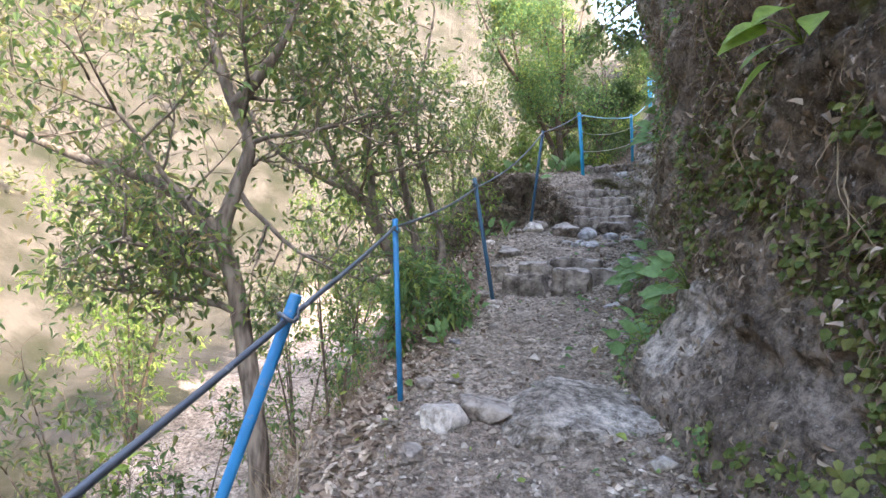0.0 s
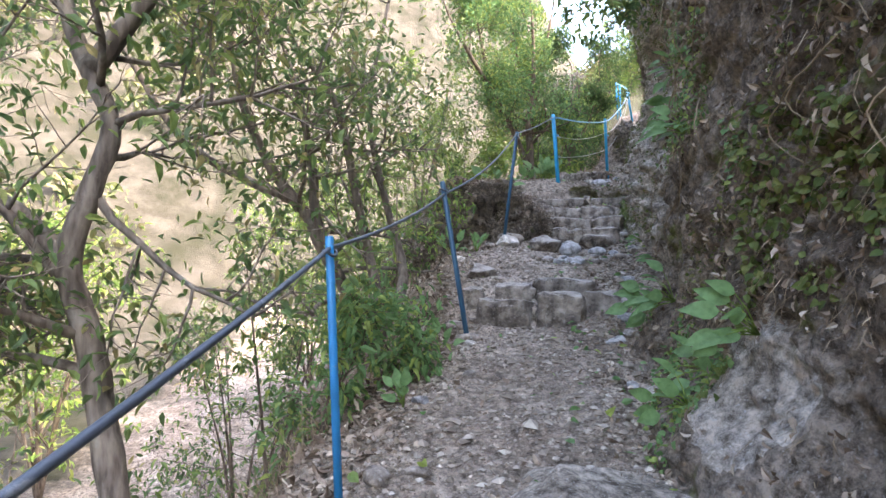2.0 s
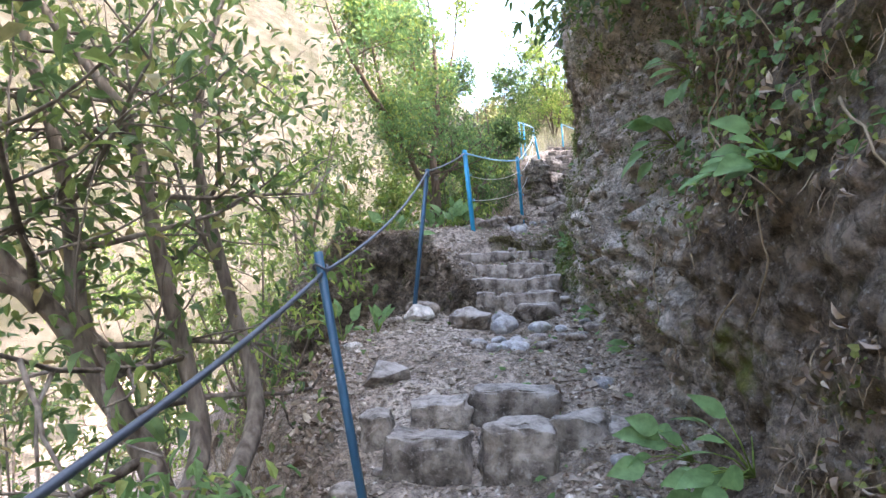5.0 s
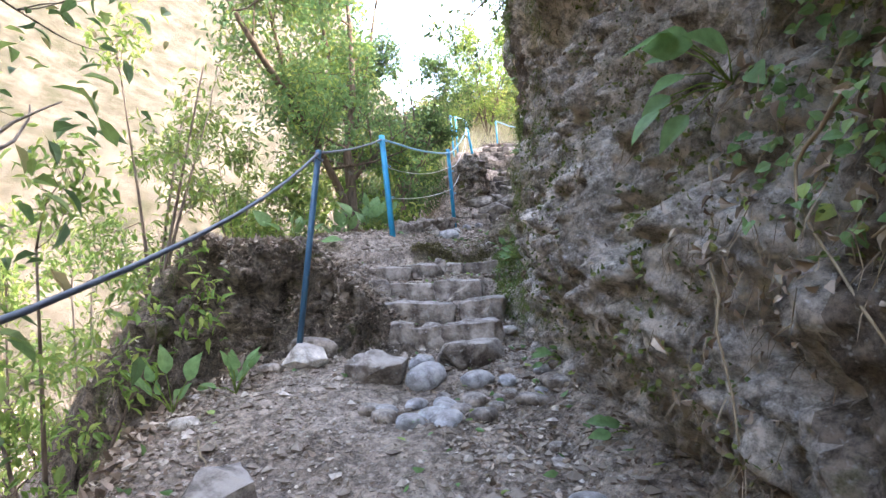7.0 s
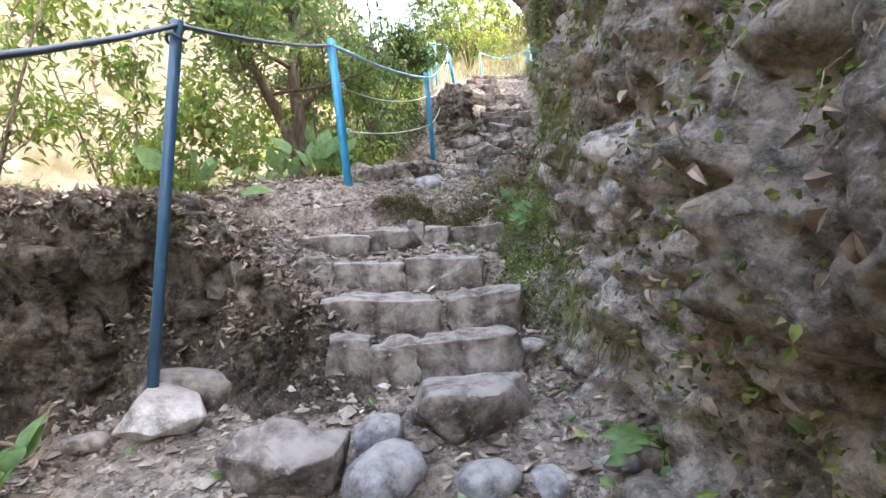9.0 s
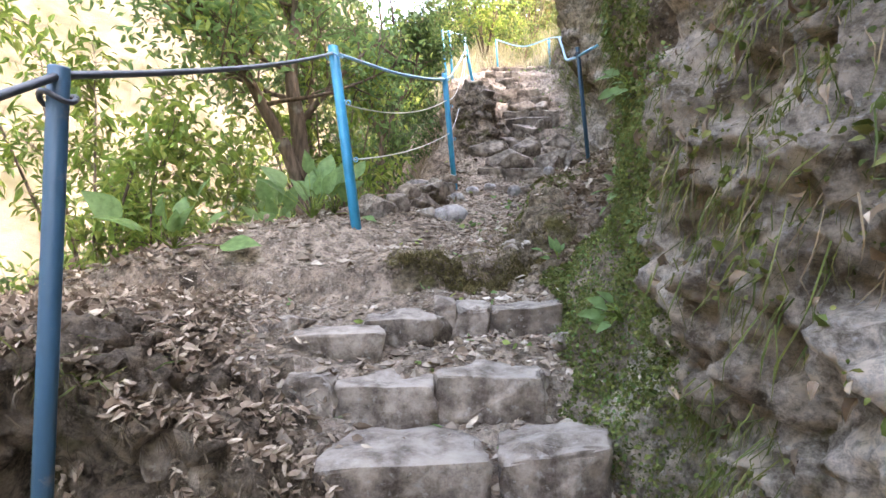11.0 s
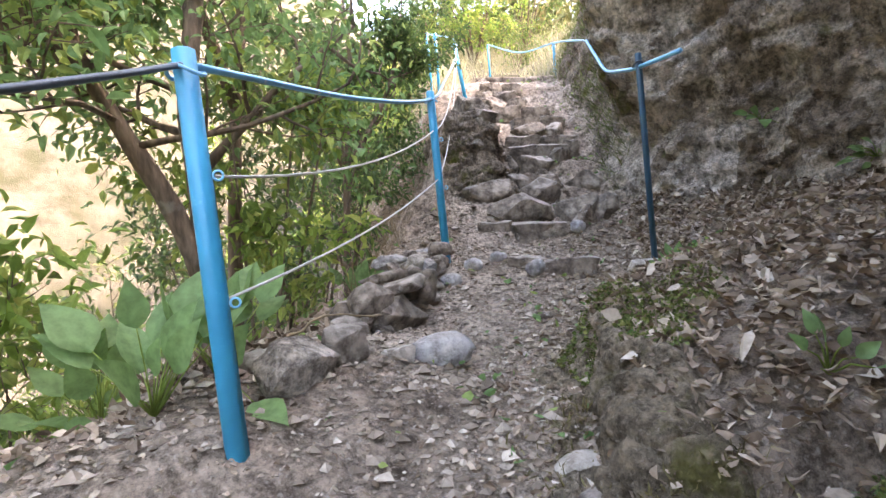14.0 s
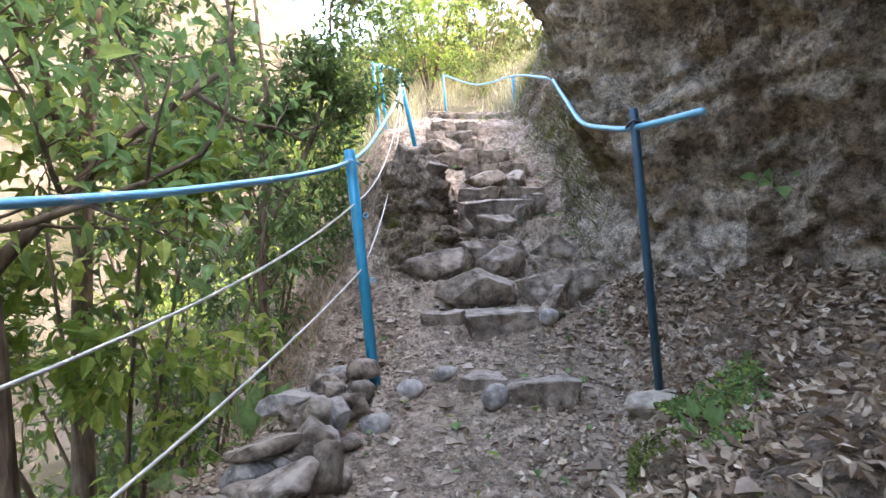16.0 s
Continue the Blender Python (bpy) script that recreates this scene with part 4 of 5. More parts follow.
a0, a1, a2, a3, a4, a5, a6 = [near_top(p, d) for p, d in ((P0, 0.08), (P1, 0.05), (P2, 0.1), (P3, 0.02), (P4, 0.045), (P5, 0.06), (P6, 0.02))]
start = np.array((-0.75, -0.6, 0.25))
rail("handrail_cable", [*sag(start, a0, 0.02), *sag(a0, a1, 0.01)[1:], *sag(a1, a2, 0.04)[1:], *sag(a2, a3, 0.1)[1:], *sag(a3, a4, 0.03)[1:]], 0.0095, M_CABLE, "black sheathed cable strung along the posts", "cable")
rail("handrail_hose", smooth_line([a4, (a4 + a5) / 2 - np.array((0, 0, 0.05)), a5, (5.1, 13.9, 4.45), (5.75, 14.95, 5.05), a6 + np.array((0, 0, 0.02)), (6.5, 17.08, 6.12), (6.75, 18.1, 6.5)], 10), 0.0125, M_PIPE, "pale blue shiny hose used as handrail", "handrail")
for f, low in ((0.68, 0.1), (0.36, 0.06)):
    p4, p5 = [np.array(p[0]) + (np.array(p[1]) - np.array(p[0])) * g for p, g in ((P4, f), (P5, f + 0.06))]
    rail("guard_wire", [*sag(p4, p5, low, 12), *sag(p5, np.array((6.15, 15.7, 5.2 + 0.3 * f)), 0.25, 12)[1:]], 0.005, M_WIRE, "thin pale wire slack between the posts", "wire")
rail("handrail_pipe", smooth_line([(5.19, 11.0, 3.89), near_top(PR, 0.085), (5.43, 11.7, 3.99), (5.72, 12.2, 4.15), (5.965, 12.6, 4.4), (6.2, 13.0, 4.68), (6.33, 13.15, 4.74), (6.9, 14.0, 5.08), P8[1], (9.0, 18.5, 6.5), P7[1]], 8), 0.014, M_PIPE, "bent pale blue pipe rail along the cliff", "handrail")


# ---- trees ----
def over_trail(p, high=2.3):
    """True where walkers pass: no branch hangs there."""
    q = p.y + 0.4 * p.x
    left, right = float(np.interp(q, LEFT[:, 0], LEFT[:, 1])), float(np.interp(q, RIGHT[:, 0], RIGHT[:, 1]))
    return q < 26 and left + 0.02 < p.x < right + 0.6 and p.z < float(np.interp(q, PROFILE[:, 0], PROFILE[:, 1])) + high


def grow(tubes, tips, start, way, length, radius, level, r, up=0.15, bend=0.5):
    """A bent limb with smaller ones; the ends of the thinnest carry leaves."""
    pts, p, d = [Vector(start)], Vector(start), Vector(way).normalized()
    n = 6
    for k in range(n):
        d = (d + Vector((r.gauss(0, bend), r.gauss(0, bend), r.gauss(0, bend) * 0.7 + up)) * 0.28).normalized()
        p = p + d * (length / n)
        if over_trail(p):
            break
        pts.append(p.copy())
    if len(pts) < 3:
        return
    n = len(pts) - 1
    tubes.add(pts, [radius * (1 - 0.65 * k / n) for k in range(n + 1)])
    limb(tubes, tips, pts, length, radius, level, r, up, bend)


def limb(tubes, tips, pts, length, radius, level, r, up, bend, first=2):
    if level == 0:
        for a, b in zip(pts[1:], pts[2:]):
            tips.append((a.lerp(b, r.random()), (b - a).normalized()))
        tips.append((pts[-1], (pts[-1] - pts[-2]).normalized()))
        return
    for k in range(first, len(pts)):
        for _ in range(2 if r.random() < 0.55 else 1):
            d = (pts[k] - pts[k - 1]).normalized()
            side = Vector((r.gauss(0, 1), r.gauss(0, 1), r.gauss(0.15, 0.7)))
            side = (side - d * side.dot(d)).normalized()
            grow(tubes, tips, pts[k], d * 0.6 + side, length * r.uniform(0.38, 0.62), max(0.003, radius * r.uniform(0.32, 0.45)), level - 1, r, up, bend)


def tree(stems, label, mat, bark, seed, leaf=(0.075, 0.03), per_tip=5, levels=2, radius=0.06, reach=1.3, first=3, droop=0.3, name="tree", spread_leaf=0.13):
    """Stems along given lines; limbs, twigs and leaves grow from them."""
    r = random.Random(seed)
    base = Vector(stems[0][0])
    t = thing(name, base, label, "tree" if name == "tree" else "bush")
    tips = []
    for order, s in enumerate(stems):
        pts = [Vector(p) for p in smooth_line(s, 4)]
        n = len(pts)
        radii = [radius * (0.7 if order and name == "tree" else 1.0) * (1 - 0.72 * i / (n - 1)) * r.uniform(0.92, 1.08) for i in range(n)]
        trunk = Tubes(9)
        trunk.add(pts, radii)
        trunk.make("trunk" if name == "tree" else "stem", bark, t, "", base)
        branch = Tubes(5)
        for k in range(first * 4 // 2, n, 2):
            d = Vector((r.gauss(0, 1), r.gauss(0, 1), r.gauss(0.3, 0.5))).normalized()
            grow(branch, tips, pts[k], d, reach * r.uniform(0.6, 1.2) * (1 - 0.35 * k / n), radii[k] * 0.45, levels - 1, r)
            if name == "tree" and branch.v:
                branch.make("limb", bark, t, "", base)
                branch = Tubes(5)
        grow(branch, tips, pts[-1], pts[-1] - pts[-2], reach * 0.7, radii[-1], levels - 1, r)
        if branch.v:
            last = branch.make("limb" if name == "tree" else "twig", bark, t, "", base)
            if name != "tree":
                last["kind"] = "stuff"
    g = np.random.default_rng(seed)
    tp, td = np.array([tuple(p) for p, _ in tips]), np.array([tuple(d) for _, d in tips])
    k = len(tp) * per_tip
    pos = np.repeat(tp, per_tip, 0) + g.normal(0, spread_leaf * 0.45, (k, 3))
    way = np.repeat(td, per_tip, 0) * 0.5 + g.normal(0, 0.7, (k, 3)) - np.array((0, 0, droop))
    up = g.normal(0, 0.45, (k, 3)) + np.array((0, 0, 1.0))
    size = g.uniform(0.6, 1.3, k)
    leaves("crown", pos, way, up, leaf[0] * size, leaf[1] * size, mat, t, "", origin=base)
    return t


def foot_of(x, y):
    return (x, y, float(ground_z(x, y)) - 0.1)


tree([[foot_of(-0.98, 3.75), (-1.0, 3.72, -0.24), (-1.09, 3.72, 0.35), (-1.16, 3.72, 0.74), (-1.25, 3.72, 1.06), (-1.16, 3.72, 1.38), (-1.08, 3.72, 1.66), (-1.21, 3.72, 1.96), (-1.33, 3.75, 2.33), (-1.45, 3.85, 2.9), (-1.5, 3.95, 3.7)],
      [(-1.25, 3.72, 1.06), (-1.48, 3.72, 1.28), (-1.73, 3.72, 1.42), (-2.23, 3.75, 1.56), (-2.9, 3.8, 1.85), (-3.4, 3.9, 2.3)],
      [(-1.17, 3.72, 1.9), (-1.02, 3.74, 2.12), (-0.88, 3.76, 2.35), (-0.75, 3.85, 2.9)]],
     "slender tree with a crooked smooth grey trunk", M_LEAF, M_BARK, 3, (0.07, 0.028), 1, 3, 0.072, 1.3, 5, spread_leaf=0.2)
tree([[foot_of(0.1, 5.3), (0.0, 5.5, 0.3), (-0.28, 5.9, 0.76), (-0.49, 5.9, 1.11), (-0.68, 5.75, 1.5), (-1.0, 5.6, 1.64), (-1.5, 5.5, 1.95), (-1.9, 5.4, 2.6)],
      [(-0.66, 5.76, 1.46), (-0.9, 5.7, 1.8), (-1.1, 5.6, 2.3), (-1.2, 5.5, 3.0), (-1.4, 5.4, 3.6)],
      [(-0.36, 5.9, 0.88), (-0.55, 5.85, 1.38), (-0.57, 5.8, 1.71), (-0.64, 5.8, 2.13), (-0.77, 5.8, 2.6), (-1.0, 5.8, 3.4)],
      [(-0.1, 5.65, 0.5), (-0.06, 5.95, 0.8), (-0.15, 6.0, 1.2), (-0.24, 5.9, 1.65), (-0.38, 5.9, 2.28), (-0.5, 5.8, 2.5), (-0.8, 5.8, 2.95), (-0.95, 5.8, 3.7)],
      [(0.0, 5.6, 0.45), (0.18, 6.1, 0.9), (0.0, 6.2, 1.6), (-0.15, 6.2, 2.4), (0.0, 6.3, 3.4)]],
     "many-stemmed leaning tree with grey-brown bark", M_LEAF, M_BARK, 8, (0.075, 0.032), 3, 2, 0.075, 1.25, 4, spread_leaf=0.3)
tree([[foot_of(2.78, 12.5), (2.76, 12.5, 2.9), (2.74, 12.5, 3.35), (2.7, 12.5, 3.85), (2.78, 12.5, 4.5), (2.8, 12.55, 5.3), (2.75, 12.6, 6.4)],
      [(2.72, 12.45, 2.75), (2.58, 12.4, 3.15), (2.4, 12.35, 3.5), (2.25, 12.3, 3.8), (2.02, 12.25, 4.25), (1.7, 12.1, 5.0), (1.5, 12.0, 5.9)],
      [(2.2, 12.3, 3.9), (1.75, 11.7, 4.3), (1.3, 11.3, 4.8), (0.9, 11.1, 5.4)]],
     "leafy forked tree with dark brown trunks below the trail", M_BROAD, M_DARKBARK, 12, (0.085, 0.04), 2, 3, 0.1, 1.4, 4, spread_leaf=0.22)
tree([[foot_of(4.2, 14.8), (4.25, 14.7, 3.6), (4.35, 14.7, 4.6), (4.3, 14.8, 5.8)], [(4.25, 14.7, 3.6), (4.7, 14.5, 4.5), (4.9, 14.5, 5.4)], [(4.25, 14.7, 3.6), (3.8, 14.6, 4.5), (3.6, 14.8, 5.5)]],
     "dense dark green bushy tree beside the steps", M_DEEP, M_DARKBARK, 15, (0.075, 0.03), 3, 3, 0.05, 1.25, 1)


def bush(x, y, height, wide, label, mat, seed, leaf=(0.09, 0.035), per_tip=4, stems=6, bark=None, droop=0.3, levels=2, name="shrub"):
    """Several thin stems from one foot, leafy from low down."""
    r = random.Random(seed)
    f = foot_of(x, y)
    lines = []
    for k in range(stems):
        a, w = r.uniform(0, 2 * math.pi), wide * r.uniform(0.35, 1.0) * 0.5
        lines.append([f, (x + 0.4 * w * math.cos(a), y + 0.4 * w * math.sin(a), f[2] + height * 0.4), (x + w * math.cos(a), y + w * math.sin(a), f[2] + height * r.uniform(0.7, 0.95))])
    return tree(lines, label, mat, bark or M_DARKBARK, seed, leaf, per_tip, levels, 0.008 + 0.0055 * height, 0.42 * wide, 1, droop, name)


BUSHES = [
    (-0.35, 4.65, 1.0, 0.9, M_BROAD, (0.085, 0.035), "dense dark green shrub at the trail's edge"),
    (0.2, 4.95, 0.55, 0.5, M_BROAD, (0.08, 0.034), "dense dark green shrub at the trail's edge"),
    (-1.9, 3.0, 1.9, 1.3, M_FRESH, (0.09, 0.035), "pale green shrub on the valley slope"),
    (-2.3, 5.0, 2.6, 2.0, M_LEAF, (0.09, 0.034), "airy shrub on the valley slope"),
    (-1.2, 7.2, 2.9, 2.0, M_LEAF, (0.09, 0.034), "tall airy shrub on the valley slope"),
    (0.1, 8.4, 2.6, 1.5, M_FRESH, (0.085, 0.03), "yellow-green shrub beside the mound"),
    (0.4, 10.2, 2.4, 1.7, M_FRESH, (0.085, 0.028), "weedy shrub with long leaves behind the mound"),
    (1.2, 10.9, 1.8, 1.2, M_FRESH, (0.09, 0.03), "weedy shrub with long leaves behind the mound"),
    (1.45, 11.3, 1.7, 1.5, M_FRESH, (0.09, 0.042), "leafy shrub on the slope below the blue post"),
    (0.9, 12.3, 2.2, 2.0, M_LEAF, (0.11, 0.045), "airy shrub down the slope"),
    (1.75, 12.3, 2.8, 1.6, M_FRESH, (0.1, 0.045), "tall sapling with large bright leaves"),
    (3.1, 13.0, 2.9, 1.5, M_FRESH, (0.1, 0.05), "bright green sapling below the railing"),
    (3.6, 13.7, 2.4, 1.3, M_DEEP, (0.09, 0.036), "dark shrub in front of the bushy tree"),
    (1.2, 13.6, 3.6, 2.2, M_LEAF, (0.1, 0.045), "leafy shrub in the shade below the trail"),
    (3.2, 15.2, 3.4, 2.0, M_DEEP, (0.09, 0.04), "dark leafy shrub in the shade below the trail"),
    (0.4, 14.6, 4.2, 2.4, M_FRESH, (0.1, 0.042), "tall leafy shrub in the shade below the trail"),
    (4.5, 15.8, 2.6, 1.9, M_DEEP, (0.085, 0.034), "dark shrub behind the bushy tree"),
    (5.3, 16.9, 1.9, 1.3, M_FRESH, (0.08, 0.03), "yellow-green shrub by the upper posts"),
    (-0.4, 12.0, 4.2, 2.8, M_FRESH, (0.1, 0.038), "tall leafy shrub down the slope"),
    (-2.2, 9.4, 4.0, 2.6, M_LEAF, (0.11, 0.04), "tall leafy shrub down the slope"),
    (-3.6, 6.2, 3.2, 2.8, M_LEAF, (0.11, 0.04), "tall leafy shrub down the slope"),
    (-3.2, 3.6, 2.6, 2.2, M_FRESH, (0.1, 0.04), "pale shrub down the slope"),
    (2.2, 16.0, 4.6, 3.2, M_LEAF, (0.12, 0.05), "tall leafy shrub down the slope"),
    (-2.2, 15.5, 5.0, 3.4, M_FRESH, (0.14, 0.055), "broad pale tree in the valley"),
    (-6.0, 11.0, 5.0, 4.0, M_FRESH, (0.14, 0.055), "broad pale tree in the valley"),
    (3.6, 20.0, 4.4, 3.4, M_FRESH, (0.14, 0.055), "pale tree behind the ridge"),
    (10.6, 23.5, 4.2, 3.2, M_FRESH, (0.13, 0.05), "sunlit tree above the trail's end"),
    (7.4, 22.0, 2.2, 2.2, M_FRESH, (0.1, 0.04), "sunlit scrubby bush beside the upper trail"),
    (11.5, 27.0, 3.6, 3.6, M_FRESH, (0.13, 0.05), "sunlit tree above the trail's end"),
    (13.5, 25.0, 4.0, 3.4, M_LEAF, (0.13, 0.05), "sunlit tree above the trail's end"),
    (15.0, 31.0, 5.0, 4.4, M_FRESH, (0.15, 0.06), "pale tree high on the sunlit slope"),
    (6.4, 20.6, 1.3, 1.4, M_FRESH, (0.08, 0.03), "low sunlit bush beside the upper trail"),
    (10.9, 21.6, 1.5, 1.8, M_LEAF, (0.08, 0.03), "low sunlit bush beside the upper trail"),
    (8.6, 24.0, 1.5, 2.4, M_FRESH, (0.1, 0.04), "low sunlit bush at the trail's end"),
    (7.2, 24.6, 1.7, 2.4, M_LEAF, (0.1, 0.04), "low sunlit bush at the trail's end"),
    (10.4, 26.0, 1.8, 2.6, M_LEAF, (0.1, 0.04), "low sunlit bush at the trail's end"),
]
for k, (x, y, h, w, mat, leaf, label) in enumerate(BUSHES):
    bush(x, y, h, w, label, mat, 200 + k, leaf, (1 if h < 3 or y < 12.5 else 2) + 2 * (y > 20) + (7.5 < y < 13.5), 4 if h < 3 else 6, levels=2, droop=0.5)

f = foot_of(2.9, 13.6)
tree([[f, (f[0] + 0.15, f[1] - 0.1, 4.0), (f[0] + 0.5, f[1] - 0.25, 6.6)], [(f[0] + 0.15, f[1] - 0.1, 4.0), (f[0] - 0.3, f[1] - 0.5, 5.3), (f[0] - 0.6, f[1] - 0.8, 6.4)]], "young tree with a dark trunk and bright leaves below the railing", M_FRESH, M_DARKBARK, 391, (0.1, 0.045), 4, 2, 0.075, 1.1, 3, 0.5)

# boughs reaching over the trail from the cliff's top
for k, (p, d, reach) in enumerate([((3.3, 7.3, 4.1), (2.3, 6.4, 3.4), 1.0), ((4.7, 9.2, 5.8), (3.6, 9.9, 4.8), 1.0), ((2.5, 5.4, 3.6), (1.7, 5.3, 3.15), 0.8), ((5.2, 10.2, 6.2), (4.4, 11.2, 5.4), 1.1)]):
    p, e = np.array(p), np.array(d)
    tree([[tuple(p), tuple((p + e) / 2 + np.array((0, 0, 0.1))), tuple(e)]], "leafy bough hanging over from the cliff's top", M_LEAF, M_DARKBARK, 300 + k, (0.07, 0.028), 3, 2, 0.025, reach * 0.7, 1, 0.5, "bough")


# ---- broad-leaved plants ----
def blade(at, way, up, length, width, curl, fold):
    """One ovate leaf: widest below the middle, drawn out to a tip, arched and creased along its rib, with a wavy margin."""
    way = unit(np.asarray(way, float))
    side = unit(np.cross(way, up))
    nor = np.cross(side, way)
    v = []
    for k, (u, w) in enumerate(((0.0, 0.04), (0.1, 0.55), (0.25, 0.93), (0.42, 1.0), (0.6, 0.78), (0.78, 0.45), (0.92, 0.16), (1.0, 0.01))):
        rib = at + way * length * (u - 0.12 * curl * u * u) - nor * length * curl * u * u
        for j in (-1, -0.5, 0, 0.5, 1):
            wave = 0.03 * width * math.sin(5.0 * u + 2.2 * j + 9 * fold) * abs(j)
            v.append(rib + side * (0.5 * width * w * j) + nor * (fold * width * w * abs(j) + wave))
    return np.array(v), grid_faces(8, 5)


def plant(pos, out, label, seed, n=9, leaf=0.14, mat=None, hang=0.35, name="leafy_plant"):
    """Stalks that end in broad leaves, each leaf and stalk a part."""
    r = np.random.default_rng(seed)
    p0 = np.array(pos, float)
    t = thing(name, tuple(p0), label, "plant")
    out = np.array(out, float)
    tip, way, stem = [], [], []
    for k in range(n):
        d = unit(out + r.normal(0, 0.55, 3) + np.array((0, 0, 0.35)))
        e = d * leaf * r.uniform(0.7, 1.9)
        stalks = Tubes(5)
        stalks.add([(0, 0, 0), tuple(e * 0.5 + np.array((0, 0, 0.02))), tuple(e)], [0.004, 0.003, 0.002])
        stem.append(stalks.make("stalk", M_FRESH, t))
        tip.append(e)
        way.append(d + out * 0.4 - np.array((0, 0, hang)))
    for k in range(n):
        s = leaf * r.uniform(0.85, 1.5)
        side = r.normal(0, 0.4, 3) + np.array((-0.2, -0.6, 0.7)) + out * 0.4
        v, f = blade(tip[k], way[k], side, s, s * r.uniform(0.5, 0.66), r.uniform(0.1, 0.3), r.uniform(0.05, 0.18))
        mesh_object("leaf", v, f, mat or M_BROAD, stem[k], "", smooth=True)
    return t


for k, (y, h, n, leaf, hang, label) in enumerate([
    (2.35, 1.75, 6, 0.15, 0.9, "large hanging green and yellow leaves on the cliff"),
    (3.45, 0.55, 12, 0.11, 0.4, "clump of broad pale green leaves at the cliff's foot"),
    (3.75, 0.3, 9, 0.1, 0.4, "clump of broad pale green leaves at the cliff's foot"),
    (3.6, 0.15, 8, 0.09, 0.2, "low leafy weed at the cliff's foot"),
    (4.45, 1.45, 12, 0.1, 0.5, "tuft of green leaves growing from the cliff"),
    (4.7, 0.35, 14, 0.12, 0.4, "bushy broad-leaved weed at the cliff's foot"),
    (5.15, 0.2, 10, 0.12, 0.3, "bushy broad-leaved weed at the cliff's foot"),
    (5.75, 1.55, 9, 0.13, 0.7, "drooping leaves rooted in a rock crack"),
    (5.2, 1.9, 7, 0.1, 0.6, "drooping leaves rooted in a rock crack"),
    (6.5, 0.1, 8, 0.08, 0.2, "small green weed under the overhang"),
    (7.3, 0.15, 10, 0.07, 0.2, "fern-like green weed under the overhang"),
    (8.55, 0.3, 12, 0.06, 0.2, "small fresh green weed beside the steps"),
    (8.75, 1.1, 8, 0.06, 0.6, "pale leaves hanging on the mossy cliff"),
    (9.1, 0.45, 5, 0.065, 0.5, "round pale leaves on the mossy cliff"),
    (9.1, 1.7, 6, 0.07, 0.8, "leaves hanging on the mossy cliff"),
]):
    p, nrm = cliff_point(y, h, 0.02)
    plant(p, nrm, label, 400 + k, n, leaf, M_FRESH if k == 0 else None, hang)
for k, (x, y, n, leaf, label) in enumerate([
    (1.08, 8.1, 12, 0.11, "yellow-green broad-leaved weed below the mound"),
    (0.75, 7.9, 8, 0.12, "pale green broad-leaved weed below the mound"),
    (2.55, 10.75, 16, 0.17, "large-leaved plant at the foot of the blue post"),
    (2.75, 11.0, 14, 0.17, "large-leaved plant at the foot of the blue post"),
    (2.35, 11.1, 14, 0.16, "large-leaved plant behind the blue post"),
    (3.75, 12.75, 12, 0.16, "large-leaved plant below the railing"),
    (1.7, 10.5, 12, 0.17, "large-leaved plant behind the mound"),
    (5.1, 11.0, 6, 0.06, "small green weed among dead leaves"),
    (4.35, 9.75, 7, 0.07, "small green weed among dead leaves"),
    (3.75, 9.6, 9, 0.06, "fresh green weed beside the earthen step"),
    (-0.95, 2.6, 9, 0.1, "light green weed on the valley slope"),
    (-1.3, 2.3, 10, 0.1, "light green weed on the valley slope"),
    (0.2, 4.35, 10, 0.08, "low green weed at the trail's edge"),
    (0.45, 5.35, 10, 0.09, "low green weed at the trail's edge"),
    (1.45, 2.3, 6, 0.06, "tiny green weed at the cliff's foot"),
]):
    plant((x, y, float(ground_z(x, y))), (0, 0, 0.6), label, 440 + k, n, leaf, hang=0.15)
p, nrm = cliff_point(11.75, 0.55, 0.02, True)
plant(p, nrm, "yellow-green leaves growing from the cave wall", 470, 7, 0.1, hang=0.5)
p, nrm = cliff_point(10.9, 0.1, 0.05, True)
plant(p, nrm, "dark green weed at the cave wall's foot", 471, 10, 0.08, hang=0.1)

# ---- loose cover, too many to count ----
g = np.random.default_rng(31)


def scatter(n, q0, q1, over_left, over_right, edge_bias=0.5):
    """Random places on the trail and its two edges."""
    q = g.uniform(q0, q1, n)
    a, b = np.interp(q, LEFT[:, 0], LEFT[:, 1]) - over_left, np.interp(q, RIGHT[:, 0], RIGHT[:, 1]) + over_right
    t = g.random(n)
    pull = g.random(n) < edge_bias
    t = np.where(pull, np.where(g.random(n) < 0.5, t * 0.3, 1 - t * 0.3), t)
    x = a + (b - a) * t
    return x, q - 0.4 * x


def litter(name, x, y, size, mat, label, flat=0.5, curl=0.35, lift=0.012, ratio=0.5, mound=False):
    z = ground_z(x, y) + lift
    if mound:
        x, y, z = (mound_surface(x, y) + np.array((0, 0, lift))).T
    n = len(x)
    way = g.normal(0, 1, (n, 3)) * np.array((1, 1, 0.3))
    up = g.normal(0, flat, (n, 3)) + np.array((0, 0, 1.0))
    s = g.uniform(size[0], size[1], n)
    ob = leaves(name, np.stack([x, y, z], 1), way, up, s, s * g.uniform(ratio * 0.6, ratio * 1.5, n), mat, fold=g.normal(0, 0.28, n), curl=g.normal(0.1, curl, n))
    return tagged(ob, label, "leaves", kind="stuff")


